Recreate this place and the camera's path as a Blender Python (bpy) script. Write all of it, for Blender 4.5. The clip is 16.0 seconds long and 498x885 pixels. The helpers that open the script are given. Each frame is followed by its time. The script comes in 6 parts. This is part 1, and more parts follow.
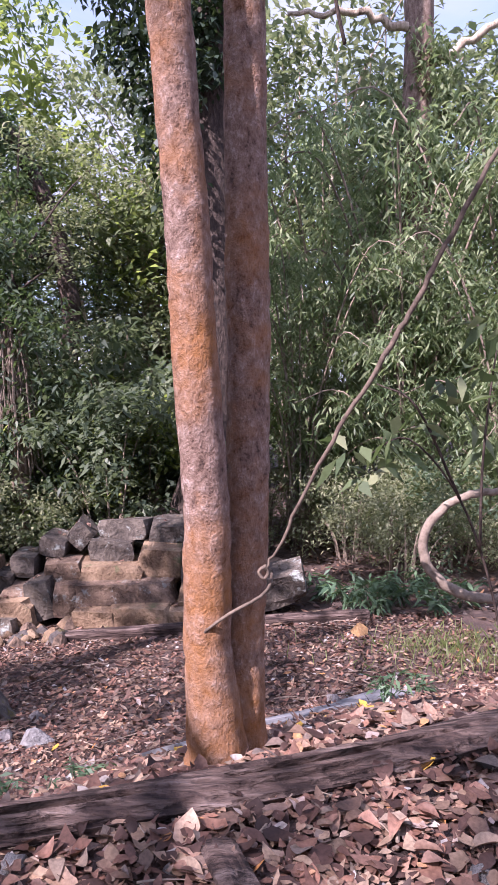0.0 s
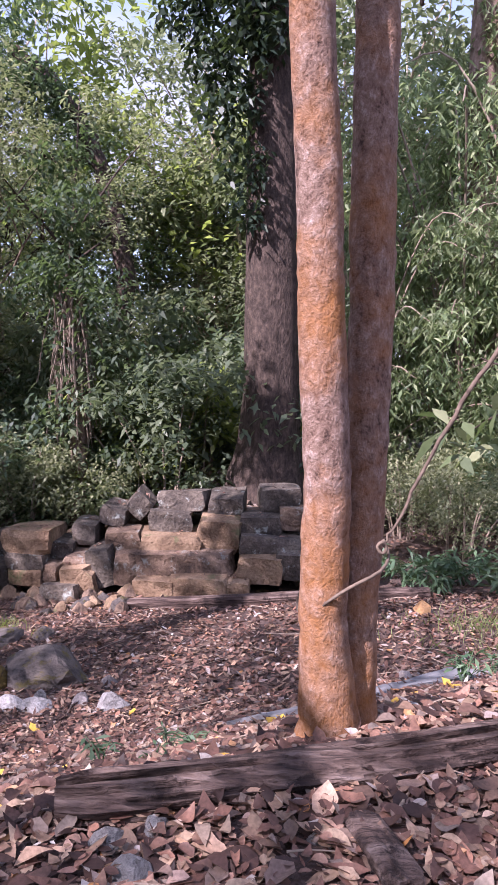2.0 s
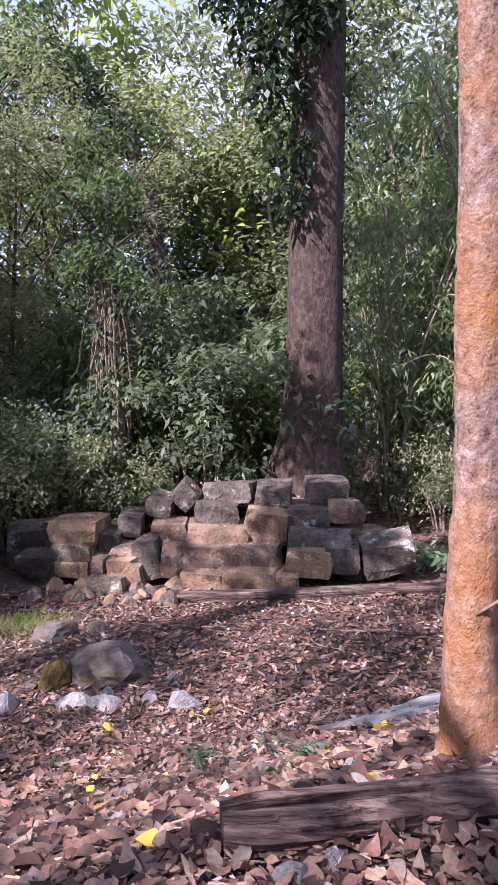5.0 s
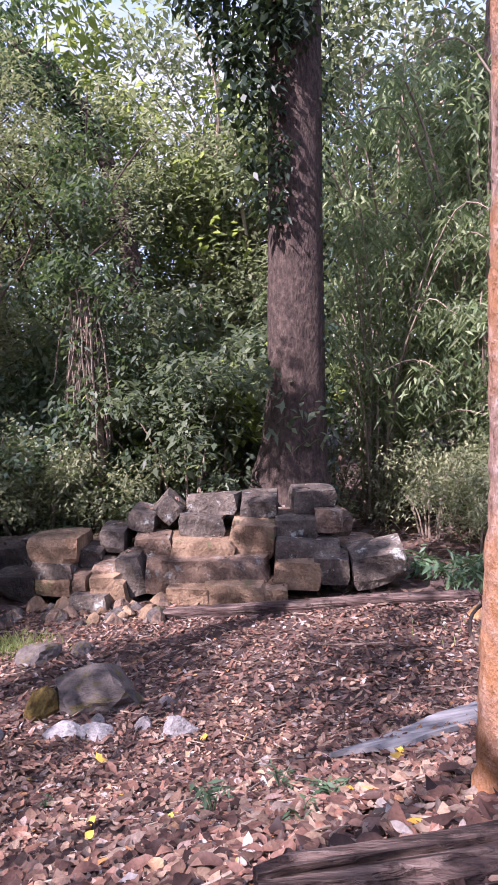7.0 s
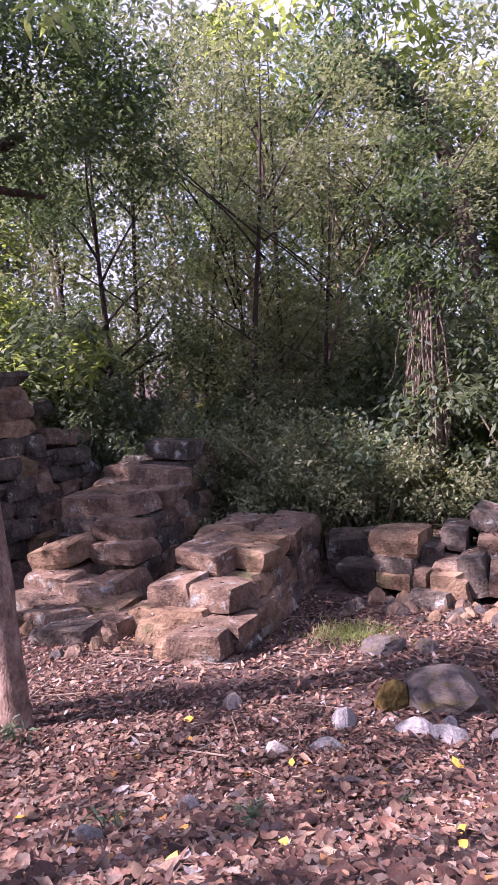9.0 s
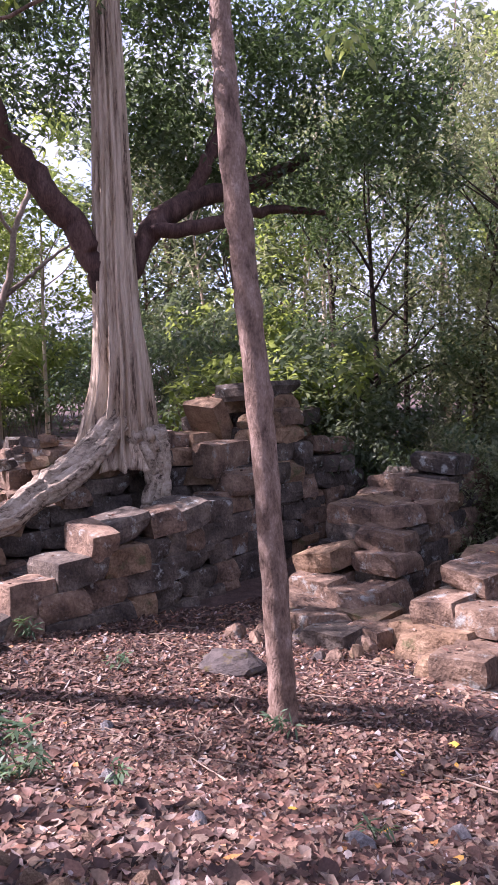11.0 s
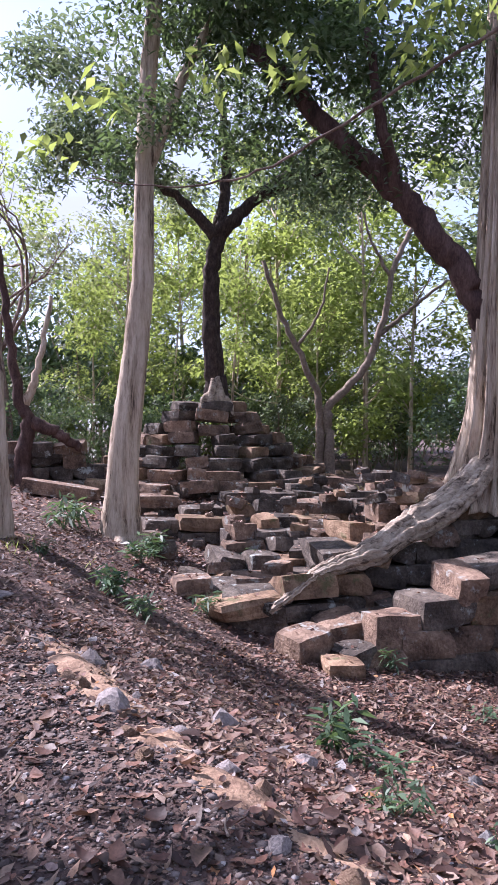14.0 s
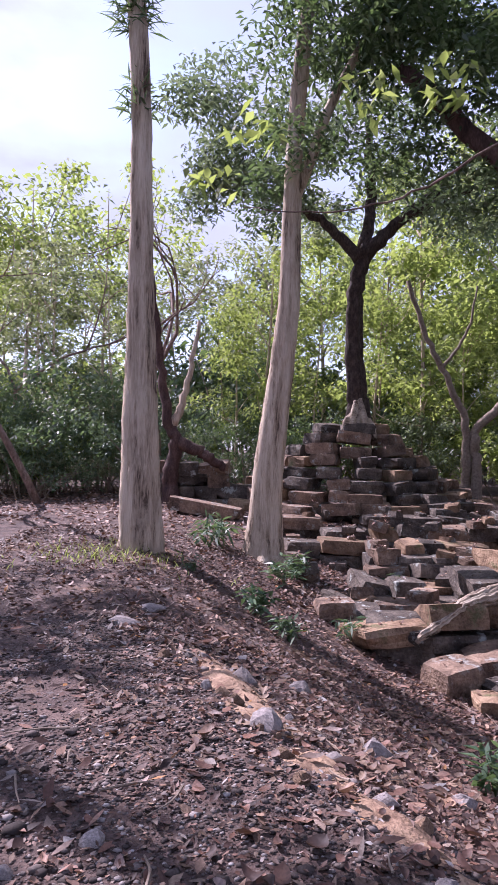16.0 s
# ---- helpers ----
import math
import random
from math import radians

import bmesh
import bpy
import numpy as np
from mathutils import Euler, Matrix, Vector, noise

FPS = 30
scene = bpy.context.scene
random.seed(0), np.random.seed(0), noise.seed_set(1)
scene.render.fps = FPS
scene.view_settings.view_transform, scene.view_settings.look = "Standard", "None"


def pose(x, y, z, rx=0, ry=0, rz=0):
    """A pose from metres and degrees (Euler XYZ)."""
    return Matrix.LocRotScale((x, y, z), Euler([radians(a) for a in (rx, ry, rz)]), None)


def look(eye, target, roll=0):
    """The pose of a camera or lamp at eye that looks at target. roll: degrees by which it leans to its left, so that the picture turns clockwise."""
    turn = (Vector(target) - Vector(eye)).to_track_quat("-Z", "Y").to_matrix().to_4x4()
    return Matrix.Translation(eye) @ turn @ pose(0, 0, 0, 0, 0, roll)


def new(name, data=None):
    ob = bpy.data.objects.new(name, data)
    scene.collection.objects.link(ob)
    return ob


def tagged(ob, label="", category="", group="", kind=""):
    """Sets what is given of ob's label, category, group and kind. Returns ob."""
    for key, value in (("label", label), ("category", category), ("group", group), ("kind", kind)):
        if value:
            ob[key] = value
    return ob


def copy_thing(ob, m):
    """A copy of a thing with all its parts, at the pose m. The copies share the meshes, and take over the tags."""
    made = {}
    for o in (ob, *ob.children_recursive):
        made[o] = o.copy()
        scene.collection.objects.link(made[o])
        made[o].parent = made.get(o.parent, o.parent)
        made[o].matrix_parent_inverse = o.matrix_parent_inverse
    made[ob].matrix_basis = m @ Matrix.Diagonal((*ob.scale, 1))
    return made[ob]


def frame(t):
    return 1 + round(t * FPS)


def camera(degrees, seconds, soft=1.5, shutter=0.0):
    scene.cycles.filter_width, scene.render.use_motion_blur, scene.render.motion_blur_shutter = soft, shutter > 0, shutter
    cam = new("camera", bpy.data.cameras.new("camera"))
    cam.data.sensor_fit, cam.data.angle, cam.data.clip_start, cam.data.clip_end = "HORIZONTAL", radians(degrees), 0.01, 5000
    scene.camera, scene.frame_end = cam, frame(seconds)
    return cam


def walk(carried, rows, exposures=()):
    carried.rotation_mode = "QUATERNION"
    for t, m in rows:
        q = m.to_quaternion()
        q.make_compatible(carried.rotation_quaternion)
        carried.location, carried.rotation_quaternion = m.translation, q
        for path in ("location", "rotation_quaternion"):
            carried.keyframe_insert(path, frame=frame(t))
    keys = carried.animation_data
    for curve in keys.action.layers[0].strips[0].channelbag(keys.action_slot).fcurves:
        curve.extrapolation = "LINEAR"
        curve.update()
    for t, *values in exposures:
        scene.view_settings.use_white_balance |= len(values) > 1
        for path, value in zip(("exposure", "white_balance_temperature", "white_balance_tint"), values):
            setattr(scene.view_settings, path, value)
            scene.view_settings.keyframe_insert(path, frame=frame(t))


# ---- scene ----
cam = camera(38.3, 16.0)
METRES, EYE, TILT, LEAN, TURN = 2.2, 1.5, -4.5, 1.0, 0.0
ROWS = [
    (0.0, 0.0, 0.0, 0.0, 0.0, 0.0, -0.0),
    (0.5, -0.0655, 0.0126, -0.0034, 0.89, -0.61, -0.1),
    (1.0, -0.1091, 0.0199, -0.0053, 1.04, -1.13, -0.29),
    (1.5, -0.1384, 0.0201, -0.0064, 1.61, -1.62, -0.69),
    (2.0, -0.1633, 0.0191, -0.0086, 3.15, -2.07, -1.19),
    (2.5, -0.1854, 0.0314, -0.0094, 4.89, -2.44, -1.55),
    (3.0, -0.2169, 0.0674, -0.0085, 6.21, -2.68, -1.62),
    (5.5, -0.4391, 0.1032, 0.0007, 2.83, -2.95, -0.94),
    (6.0, -0.455, 0.1248, -0.0001, 0.54, -2.79, -0.66),
    (6.5, -0.4641, 0.1672, -0.0007, -0.6, -2.68, -0.25),
    (7.0, -0.4867, 0.209, 0.0039, 2.39, -2.29, -0.13),
    (7.5, -0.518, 0.2296, 0.0072, 8.61, -2.06, -0.41),
    (8.0, -0.5493, 0.2306, 0.0056, 15.37, -2.16, -0.43),
    (8.5, -0.5811, 0.2241, 0.0036, 21.95, -2.42, -0.15),
    (9.0, -0.6131, 0.2142, 0.0011, 27.92, -2.65, 0.24),
    (11.5, -0.6898, 0.1283, 0.0108, 52.94, -2.06, -2.89),
    (12.0, -0.701, 0.1094, 0.0123, 57.74, -1.98, -3.72),
    (12.5, -0.7105, 0.0927, 0.0144, 62.67, -1.89, -4.18),
    (13.0, -0.7177, 0.0736, 0.0181, 67.57, -1.72, -4.4),
    (13.5, -0.7242, 0.0518, 0.0198, 72.15, -1.43, -4.53),
    (14.0, -0.7258, 0.0307, 0.0226, 76.15, -1.06, -4.72),
    (14.5, -0.726, 0.0104, 0.0226, 79.5, -0.69, -4.94),
    (15.0, -0.7264, -0.0048, 0.0216, 82.19, -0.4, -5.11),
    (15.5, -0.7278, -0.0136, 0.0212, 84.71, -0.27, -5.24),
    (16.0, -0.7296, -0.0239, 0.0205, 87.14, -0.3, -5.42),
]
walk(cam, [(t, pose(0, 0, EYE, TILT, LEAN, TURN) @ pose(METRES * x, METRES * y, METRES * z, 90 + pitch, roll, yaw)) for t, x, y, z, yaw, pitch, roll in ROWS], [(0.0, 1.22, 5680, 36), (6.0, 1.33, 5650, 33), (9.0, 1.4, 5880, 50), (11.5, 1.4, 5750, 38), (13.5, 1.25, 5480, 30), (16.0, 0.95, 5560, 37)])

# ---------- world, sun ----------
SUN_DIR = Vector((-0.66, -0.68, 0.93)).normalized()
world = bpy.data.worlds.new("world")
scene.world = world
world.use_nodes = True
wn, wl = world.node_tree.nodes, world.node_tree.links
sky = wn.new("ShaderNodeTexSky")
sky.sky_type, sky.sun_disc = "NISHITA", False
sky.sun_elevation = math.asin(SUN_DIR.z)
sky.sun_rotation = math.atan2(SUN_DIR.x, SUN_DIR.y)
sky.dust_density, sky.air_density = 1.2, 1.0
wtc, wmap = wn.new("ShaderNodeTexCoord"), wn.new("ShaderNodeMapping")
wmap.inputs["Scale"].default_value = (1.6, 1.6, 4.0)
cloud, cramp, cmix = wn.new("ShaderNodeTexNoise"), wn.new("ShaderNodeValToRGB"), wn.new("ShaderNodeMixRGB")
cloud.inputs["Scale"].default_value, cloud.inputs["Detail"].default_value = 2.2, 6.0
cramp.color_ramp.elements[0].position, cramp.color_ramp.elements[1].position = 0.38, 0.62
cramp.color_ramp.elements[0].color = (0.35, 0.35, 0.35, 1)
cmix.inputs["Color2"].default_value = (2.7, 2.85, 3.2, 1)
wl.new(wtc.outputs["Generated"], wmap.inputs["Vector"])
wl.new(wmap.outputs["Vector"], cloud.inputs["Vector"])
wl.new(cloud.outputs["Fac"], cramp.inputs["Fac"])
wl.new(cramp.outputs["Color"], cmix.inputs["Fac"])
wl.new(sky.outputs["Color"], cmix.inputs["Color1"])
wl.new(cmix.outputs["Color"], wn["Background"].inputs["Color"])
wn["Background"].inputs["Strength"].default_value = 0.15
sun = new("sun", bpy.data.lights.new("sun", "SUN"))
sun.data.energy, sun.data.angle, sun.data.color = 5.0, radians(0.5), (1.0, 0.91, 0.80)
sun.matrix_world = look(SUN_DIR * 60, (0, 0, 0))

# ---------- materials ----------


def ramp(n, stops):
    r = n.new("ShaderNodeValToRGB")
    el = r.color_ramp.elements
    while len(el) < len(stops):
        el.new(0.5)
    for e, (p, c) in zip(el, stops):
        e.position, e.color = p, (*c, 1)
    return r


def surface(name, stops, scale=4.0, stretch=(1, 1, 1), fine=40.0, rough=0.85, bump=0.4, bump_dist=0.02, vary=0.25, patch=None, patch_at=(0.55, 0.68), patch_scale=1.3, source="Object", spec=0.25):
    """Procedural surface: large mottling, fine grain, per-piece variation, and stains of another colour."""
    m = bpy.data.materials.new(name)
    m.use_nodes = True
    n, k = m.node_tree.nodes, m.node_tree.links
    b = n["Principled BSDF"]
    b.inputs["Roughness"].default_value = rough
    b.inputs["Specular IOR Level"].default_value = spec
    info = n.new("ShaderNodeObjectInfo")
    if source == "World":
        vec = n.new("ShaderNodeNewGeometry").outputs["Position"]
    else:
        vec = n.new("ShaderNodeTexCoord").outputs["Object"]
    off = n.new("ShaderNodeVectorMath")
    off.operation = "ADD"
    mul = n.new("ShaderNodeMath")
    mul.operation, mul.inputs[1].default_value = "MULTIPLY", 37.0
    k.new(info.outputs["Random"], mul.inputs[0])
    k.new(vec, off.inputs[0])
    if source != "World":
        k.new(mul.outputs[0], off.inputs[1])
    mp = n.new("ShaderNodeMapping")
    mp.inputs["Scale"].default_value = stretch
    k.new(off.outputs[0], mp.inputs["Vector"])
    big, small = n.new("ShaderNodeTexNoise"), n.new("ShaderNodeTexNoise")
    big.inputs["Scale"].default_value, big.inputs["Detail"].default_value, big.inputs["Roughness"].default_value = scale, 6, 0.65
    small.inputs["Scale"].default_value, small.inputs["Detail"].default_value = fine, 4
    k.new(mp.outputs[0], big.inputs["Vector"])
    k.new(mp.outputs[0], small.inputs["Vector"])
    mixf = n.new("ShaderNodeMath")
    mixf.operation = "MULTIPLY_ADD"
    mixf.inputs[1].default_value, mixf.inputs[2].default_value = 0.35, -0.175
    k.new(small.outputs["Fac"], mixf.inputs[0])
    addf = n.new("ShaderNodeMath")
    addf.operation = "ADD"
    k.new(big.outputs["Fac"], addf.inputs[0])
    k.new(mixf.outputs[0], addf.inputs[1])
    cr = ramp(n, stops)
    k.new(addf.outputs[0], cr.inputs["Fac"])
    col = cr.outputs["Color"]
    if patch:
        pn = n.new("ShaderNodeTexNoise")
        pn.inputs["Scale"].default_value, pn.inputs["Detail"].default_value, pn.inputs["Roughness"].default_value = patch_scale, 8, 0.7
        k.new(off.outputs[0], pn.inputs["Vector"])
        pr = ramp(n, [(patch_at[0], (0, 0, 0)), (patch_at[1], (1, 1, 1))])
        k.new(pn.outputs["Fac"], pr.inputs["Fac"])
        mx = n.new("ShaderNodeMixRGB")
        k.new(pr.outputs["Color"], mx.inputs["Fac"])
        k.new(col, mx.inputs["Color1"])
        mx.inputs["Color2"].default_value = (*patch, 1)
        col = mx.outputs["Color"]
    hsv = n.new("ShaderNodeHueSaturation")
    vr = n.new("ShaderNodeMapRange")
    vr.inputs["To Min"].default_value, vr.inputs["To Max"].default_value = 1 - vary, 1 + vary
    k.new(info.outputs["Random"], vr.inputs["Value"])
    k.new(vr.outputs[0], hsv.inputs["Value"])
    k.new(col, hsv.inputs["Color"])
    k.new(hsv.outputs["Color"], b.inputs["Base Color"])
    bp = n.new("ShaderNodeBump")
    bp.inputs["Strength"].default_value, bp.inputs["Distance"].default_value = bump, bump_dist
    k.new(addf.outputs[0], bp.inputs["Height"])
    k.new(bp.outputs["Normal"], b.inputs["Normal"])
    return m


def leafy(name, stops, through_light=0.35, rough=0.45, tint=(0.22, 0.34, 0.07), spec=0.35, mottle=(30.0, 0.35)):
    """Leaves: each blade takes its own shade, light passes through the blade."""
    m = bpy.data.materials.new(name)
    m.use_nodes = True
    n, k = m.node_tree.nodes, m.node_tree.links
    b = n["Principled BSDF"]
    geo, info = n.new("ShaderNodeNewGeometry"), n.new("ShaderNodeObjectInfo")
    cr = ramp(n, stops)
    k.new(geo.outputs["Random Per Island"], cr.inputs["Fac"])
    hsv = n.new("ShaderNodeHueSaturation")
    vr = n.new("ShaderNodeMapRange")
    vr.inputs["To Min"].default_value, vr.inputs["To Max"].default_value = 0.75, 1.3
    k.new(info.outputs["Random"], vr.inputs["Value"])
    k.new(vr.outputs[0], hsv.inputs["Value"])
    k.new(cr.outputs["Color"], hsv.inputs["Color"])
    noise_t = n.new("ShaderNodeTexNoise")
    noise_t.inputs["Scale"].default_value, noise_t.inputs["Detail"].default_value = mottle[0], 5.0
    nm = n.new("ShaderNodeMixRGB")
    nm.blend_type, nm.inputs["Fac"].default_value = "OVERLAY", mottle[1]
    k.new(geo.outputs["Position"], noise_t.inputs["Vector"])
    k.new(hsv.outputs["Color"], nm.inputs["Color1"])
    k.new(noise_t.outputs["Fac"], nm.inputs["Color2"])
    k.new(nm.outputs["Color"], b.inputs["Base Color"])
    b.inputs["Roughness"].default_value = rough
    b.inputs["Specular IOR Level"].default_value = spec
    tr, mx = n.new("ShaderNodeBsdfTranslucent"), n.new("ShaderNodeMixShader")
    tm = n.new("ShaderNodeMixRGB")
    tm.blend_type, tm.inputs["Fac"].default_value = "MIX", 0.5
    tm.inputs["Color2"].default_value = (*tint, 1)
    k.new(hsv.outputs["Color"], tm.inputs["Color1"])
    k.new(tm.outputs["Color"], tr.inputs["Color"])
    mx.inputs["Fac"].default_value = through_light
    k.new(b.outputs["BSDF"], mx.inputs[1])
    k.new(tr.outputs["BSDF"], mx.inputs[2])
    k.new(mx.outputs["Shader"], n["Material Output"].inputs["Surface"])
    return m


M_SOIL = surface("soil", [(0.25, (0.042, 0.03, 0.027)), (0.5, (0.095, 0.064, 0.054)), (0.75, (0.19, 0.13, 0.108))], 3.0, fine=45, bump=1.0, bump_dist=0.06, vary=0, source="World", patch=(0.27, 0.165, 0.10), patch_at=(0.58, 0.72), patch_scale=0.9)
M_STONE = surface("laterite", [(0.30, (0.058, 0.04, 0.032)), (0.46, (0.155, 0.105, 0.075)), (0.60, (0.245, 0.168, 0.118)), (0.76, (0.40, 0.30, 0.215))], 2.6, fine=24, bump=1.0, bump_dist=0.07, vary=0.22, patch=(0.30, 0.30, 0.27), patch_at=(0.57, 0.64), patch_scale=3.0, source="World")
M_STONE_DARK = surface("laterite_weathered", [(0.30, (0.036, 0.03, 0.027)), (0.5, (0.095, 0.077, 0.063)), (0.76, (0.235, 0.195, 0.155))], 2.6, fine=24, bump=1.0, bump_dist=0.07, vary=0.25, patch=(0.34, 0.36, 0.33), patch_at=(0.58, 0.66), patch_scale=3.2, source="World")
M_STONE_WARM = surface("laterite_ochre", [(0.30, (0.09, 0.055, 0.035)), (0.5, (0.23, 0.152, 0.095)), (0.76, (0.40, 0.285, 0.185))], 2.6, fine=24, bump=1.0, bump_dist=0.07, vary=0.2, patch=(0.13, 0.12, 0.06), patch_at=(0.56, 0.64), patch_scale=2.2, source="World")
M_MOSS_ROCK = surface("mossy_rock", [(0.3, (0.05, 0.043, 0.04)), (0.6, (0.13, 0.11, 0.10))], 3, fine=20, bump=0.8, bump_dist=0.04, patch=(0.11, 0.09, 0.03), patch_at=(0.54, 0.64), patch_scale=1.6)
M_WHITE_ROCK = surface("pale_rock", [(0.3, (0.17, 0.16, 0.155)), (0.5, (0.30, 0.285, 0.28)), (0.8, (0.44, 0.425, 0.41))], 3, fine=14, bump=0.9, bump_dist=0.05, vary=0.2)
M_GREY_ROCK = surface("grey_rock", [(0.3, (0.16, 0.14, 0.135)), (0.6, (0.32, 0.28, 0.26)), (0.8, (0.45, 0.41, 0.38))], 5, fine=30, bump=0.6, bump_dist=0.02, vary=0.35)
M_ORANGE_ROCK = surface("orange_rock", [(0.3, (0.36, 0.19, 0.08)), (0.7, (0.58, 0.36, 0.18))], 4, fine=20, bump=0.6)
M_BARK_ORANGE = surface("orange_bark", [(0.30, (0.075, 0.045, 0.036)), (0.40, (0.19, 0.118, 0.09)), (0.56, (0.29, 0.195, 0.155)), (0.72, (0.44, 0.34, 0.30))], 26, (1, 1, 0.7), fine=110, bump=1.0, bump_dist=0.02, vary=0.12, patch=(0.37, 0.15, 0.035), patch_at=(0.44, 0.72), patch_scale=1.6)
M_BARK_DARK = surface("dark_bark", [(0.28, (0.022, 0.016, 0.014)), (0.5, (0.062, 0.044, 0.036)), (0.78, (0.14, 0.10, 0.08))], 12, (1, 1, 0.5), fine=30, bump=1.0, bump_dist=0.05, vary=0.1, patch=(0.14, 0.11, 0.09), patch_at=(0.62, 0.74), patch_scale=2.2)
M_BARK_PALE = surface("pale_fluted_bark", [(0.34, (0.10, 0.07, 0.05)), (0.42, (0.36, 0.275, 0.20)), (0.54, (0.57, 0.465, 0.35)), (0.76, (0.74, 0.64, 0.51))], 6, (1, 1, 0.10), fine=60, bump=1.0, bump_dist=0.06, vary=0.05, patch=(0.48, 0.385, 0.285), patch_at=(0.52, 0.68), patch_scale=1.7)
M_ROOT = surface("pale_root_bark", [(0.36, (0.09, 0.065, 0.048)), (0.45, (0.30, 0.24, 0.18)), (0.58, (0.48, 0.40, 0.31)), (0.78, (0.64, 0.56, 0.46))], 9, (1, 0.25, 0.45), fine=50, bump=1.0, bump_dist=0.05, vary=0.08, patch=(0.34, 0.27, 0.20), patch_at=(0.54, 0.7), patch_scale=3)
M_BARK_GREY = surface("grey_bark", [(0.3, (0.085, 0.055, 0.043)), (0.46, (0.20, 0.137, 0.105)), (0.60, (0.30, 0.215, 0.17)), (0.78, (0.46, 0.37, 0.31))], 9, (1, 1, 0.5), fine=60, bump=1.0, bump_dist=0.035, vary=0.15)
M_BARK_RED = surface("reddish_bark", [(0.28, (0.035, 0.022, 0.02)), (0.5, (0.09, 0.052, 0.044)), (0.78, (0.18, 0.115, 0.095))], 5, (1, 1, 0.3), fine=40, bump=0.8, bump_dist=0.02, vary=0.1)
M_TIMBER = surface("weathered_timber", [(0.34, (0.03, 0.02, 0.018)), (0.46, (0.085, 0.056, 0.047)), (0.58, (0.17, 0.12, 0.10)), (0.76, (0.33, 0.255, 0.225))], 16, (0.12, 1, 1), fine=40, bump=1.0, bump_dist=0.06, vary=0.1, patch=(0.035, 0.023, 0.02), patch_at=(0.55, 0.62), patch_scale=5.5)
M_BOARD = surface("grey_board", [(0.3, (0.13, 0.125, 0.13)), (0.7, (0.27, 0.265, 0.27))], 6, (0.25, 1, 1), fine=30, bump=0.4, bump_dist=0.01)
M_VINE = surface("vine_bark", [(0.3, (0.06, 0.042, 0.032)), (0.7, (0.22, 0.165, 0.125))], 12, fine=60, bump=0.6, bump_dist=0.006, vary=0.2)
M_TWIG = surface("dry_twig", [(0.3, (0.16, 0.12, 0.09)), (0.7, (0.34, 0.27, 0.21))], 14, fine=60, bump=0.4, bump_dist=0.004)

L_DARK = leafy("leaf_dark", [(0, (0.036, 0.06, 0.038)), (0.5, (0.08, 0.12, 0.072)), (1, (0.18, 0.225, 0.145))], 0.38)
L_MID = leafy("leaf_mid", [(0, (0.055, 0.082, 0.05)), (0.5, (0.115, 0.15, 0.088)), (1, (0.24, 0.275, 0.17))], 0.45, tint=(0.25, 0.33, 0.12))
L_BRIGHT = leafy("leaf_bright", [(0, (0.09, 0.125, 0.05)), (0.6, (0.18, 0.225, 0.095)), (1, (0.32, 0.35, 0.17))], 0.62, tint=(0.49, 0.60, 0.09))
L_SOFT = leafy("leaf_soft", [(0, (0.085, 0.115, 0.06)), (0.55, (0.18, 0.215, 0.115)), (1, (0.34, 0.36, 0.22))], 0.48, tint=(0.38, 0.45, 0.19))
L_OLIVE = leafy("leaf_olive", [(0, (0.09, 0.108, 0.066)), (0.5, (0.20, 0.222, 0.125)), (1, (0.38, 0.38, 0.23))], 0.48, tint=(0.33, 0.40, 0.13))
L_BAMBOO = leafy("leaf_bamboo", [(0, (0.08, 0.12, 0.062)), (0.5, (0.165, 0.22, 0.11)), (1, (0.36, 0.40, 0.23))], 0.5, tint=(0.32, 0.42, 0.13))
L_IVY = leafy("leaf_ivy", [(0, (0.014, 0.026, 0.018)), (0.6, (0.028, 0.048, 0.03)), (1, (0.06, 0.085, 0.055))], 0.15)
L_PALE = leafy("leaf_pale", [(0, (0.07, 0.10, 0.05)), (0.5, (0.15, 0.20, 0.09)), (1, (0.34, 0.36, 0.20))], 0.35)
L_DRY = leafy("leaf_dry", [(0, (0.15, 0.10, 0.06)), (0.5, (0.25, 0.18, 0.11)), (1, (0.36, 0.29, 0.19))], 0.2, tint=(0.4, 0.28, 0.1))
L_LITTER = leafy("leaf_litter", [(0, (0.03, 0.017, 0.014)), (0.22, (0.085, 0.046, 0.036)), (0.38, (0.155, 0.08, 0.058)), (0.48, (0.23, 0.155, 0.105)), (0.56, (0.10, 0.06, 0.046)), (0.68, (0.25, 0.125, 0.085)), (0.78, (0.19, 0.15, 0.125)), (0.86, (0.36, 0.25, 0.17)), (0.93, (0.30, 0.165, 0.12)), (0.97, (0.38, 0.36, 0.34)), (1, (0.48, 0.22, 0.07))], 0.08, rough=0.6, tint=(0.4, 0.2, 0.1), spec=0.3, mottle=(75.0, 0.75))
L_YELLOW = leafy("leaf_yellow", [(0, (0.55, 0.30, 0.05)), (1, (0.68, 0.46, 0.08))], 0.2, tint=(0.5, 0.3, 0.03))
L_PLANT = leafy("leaf_plant", [(0, (0.045, 0.09, 0.05)), (1, (0.13, 0.20, 0.11))], 0.3)
M_PEBBLE = leafy("pebbles", [(0, (0.045, 0.036, 0.033)), (0.4, (0.11, 0.088, 0.078)), (0.75, (0.20, 0.165, 0.148)), (0.95, (0.34, 0.30, 0.28)), (1, (0.50, 0.47, 0.45))], 0.0, rough=0.9, spec=0.2, mottle=(120.0, 0.5))

# ---------- mesh helpers ----------
rng = np.random.default_rng(7)


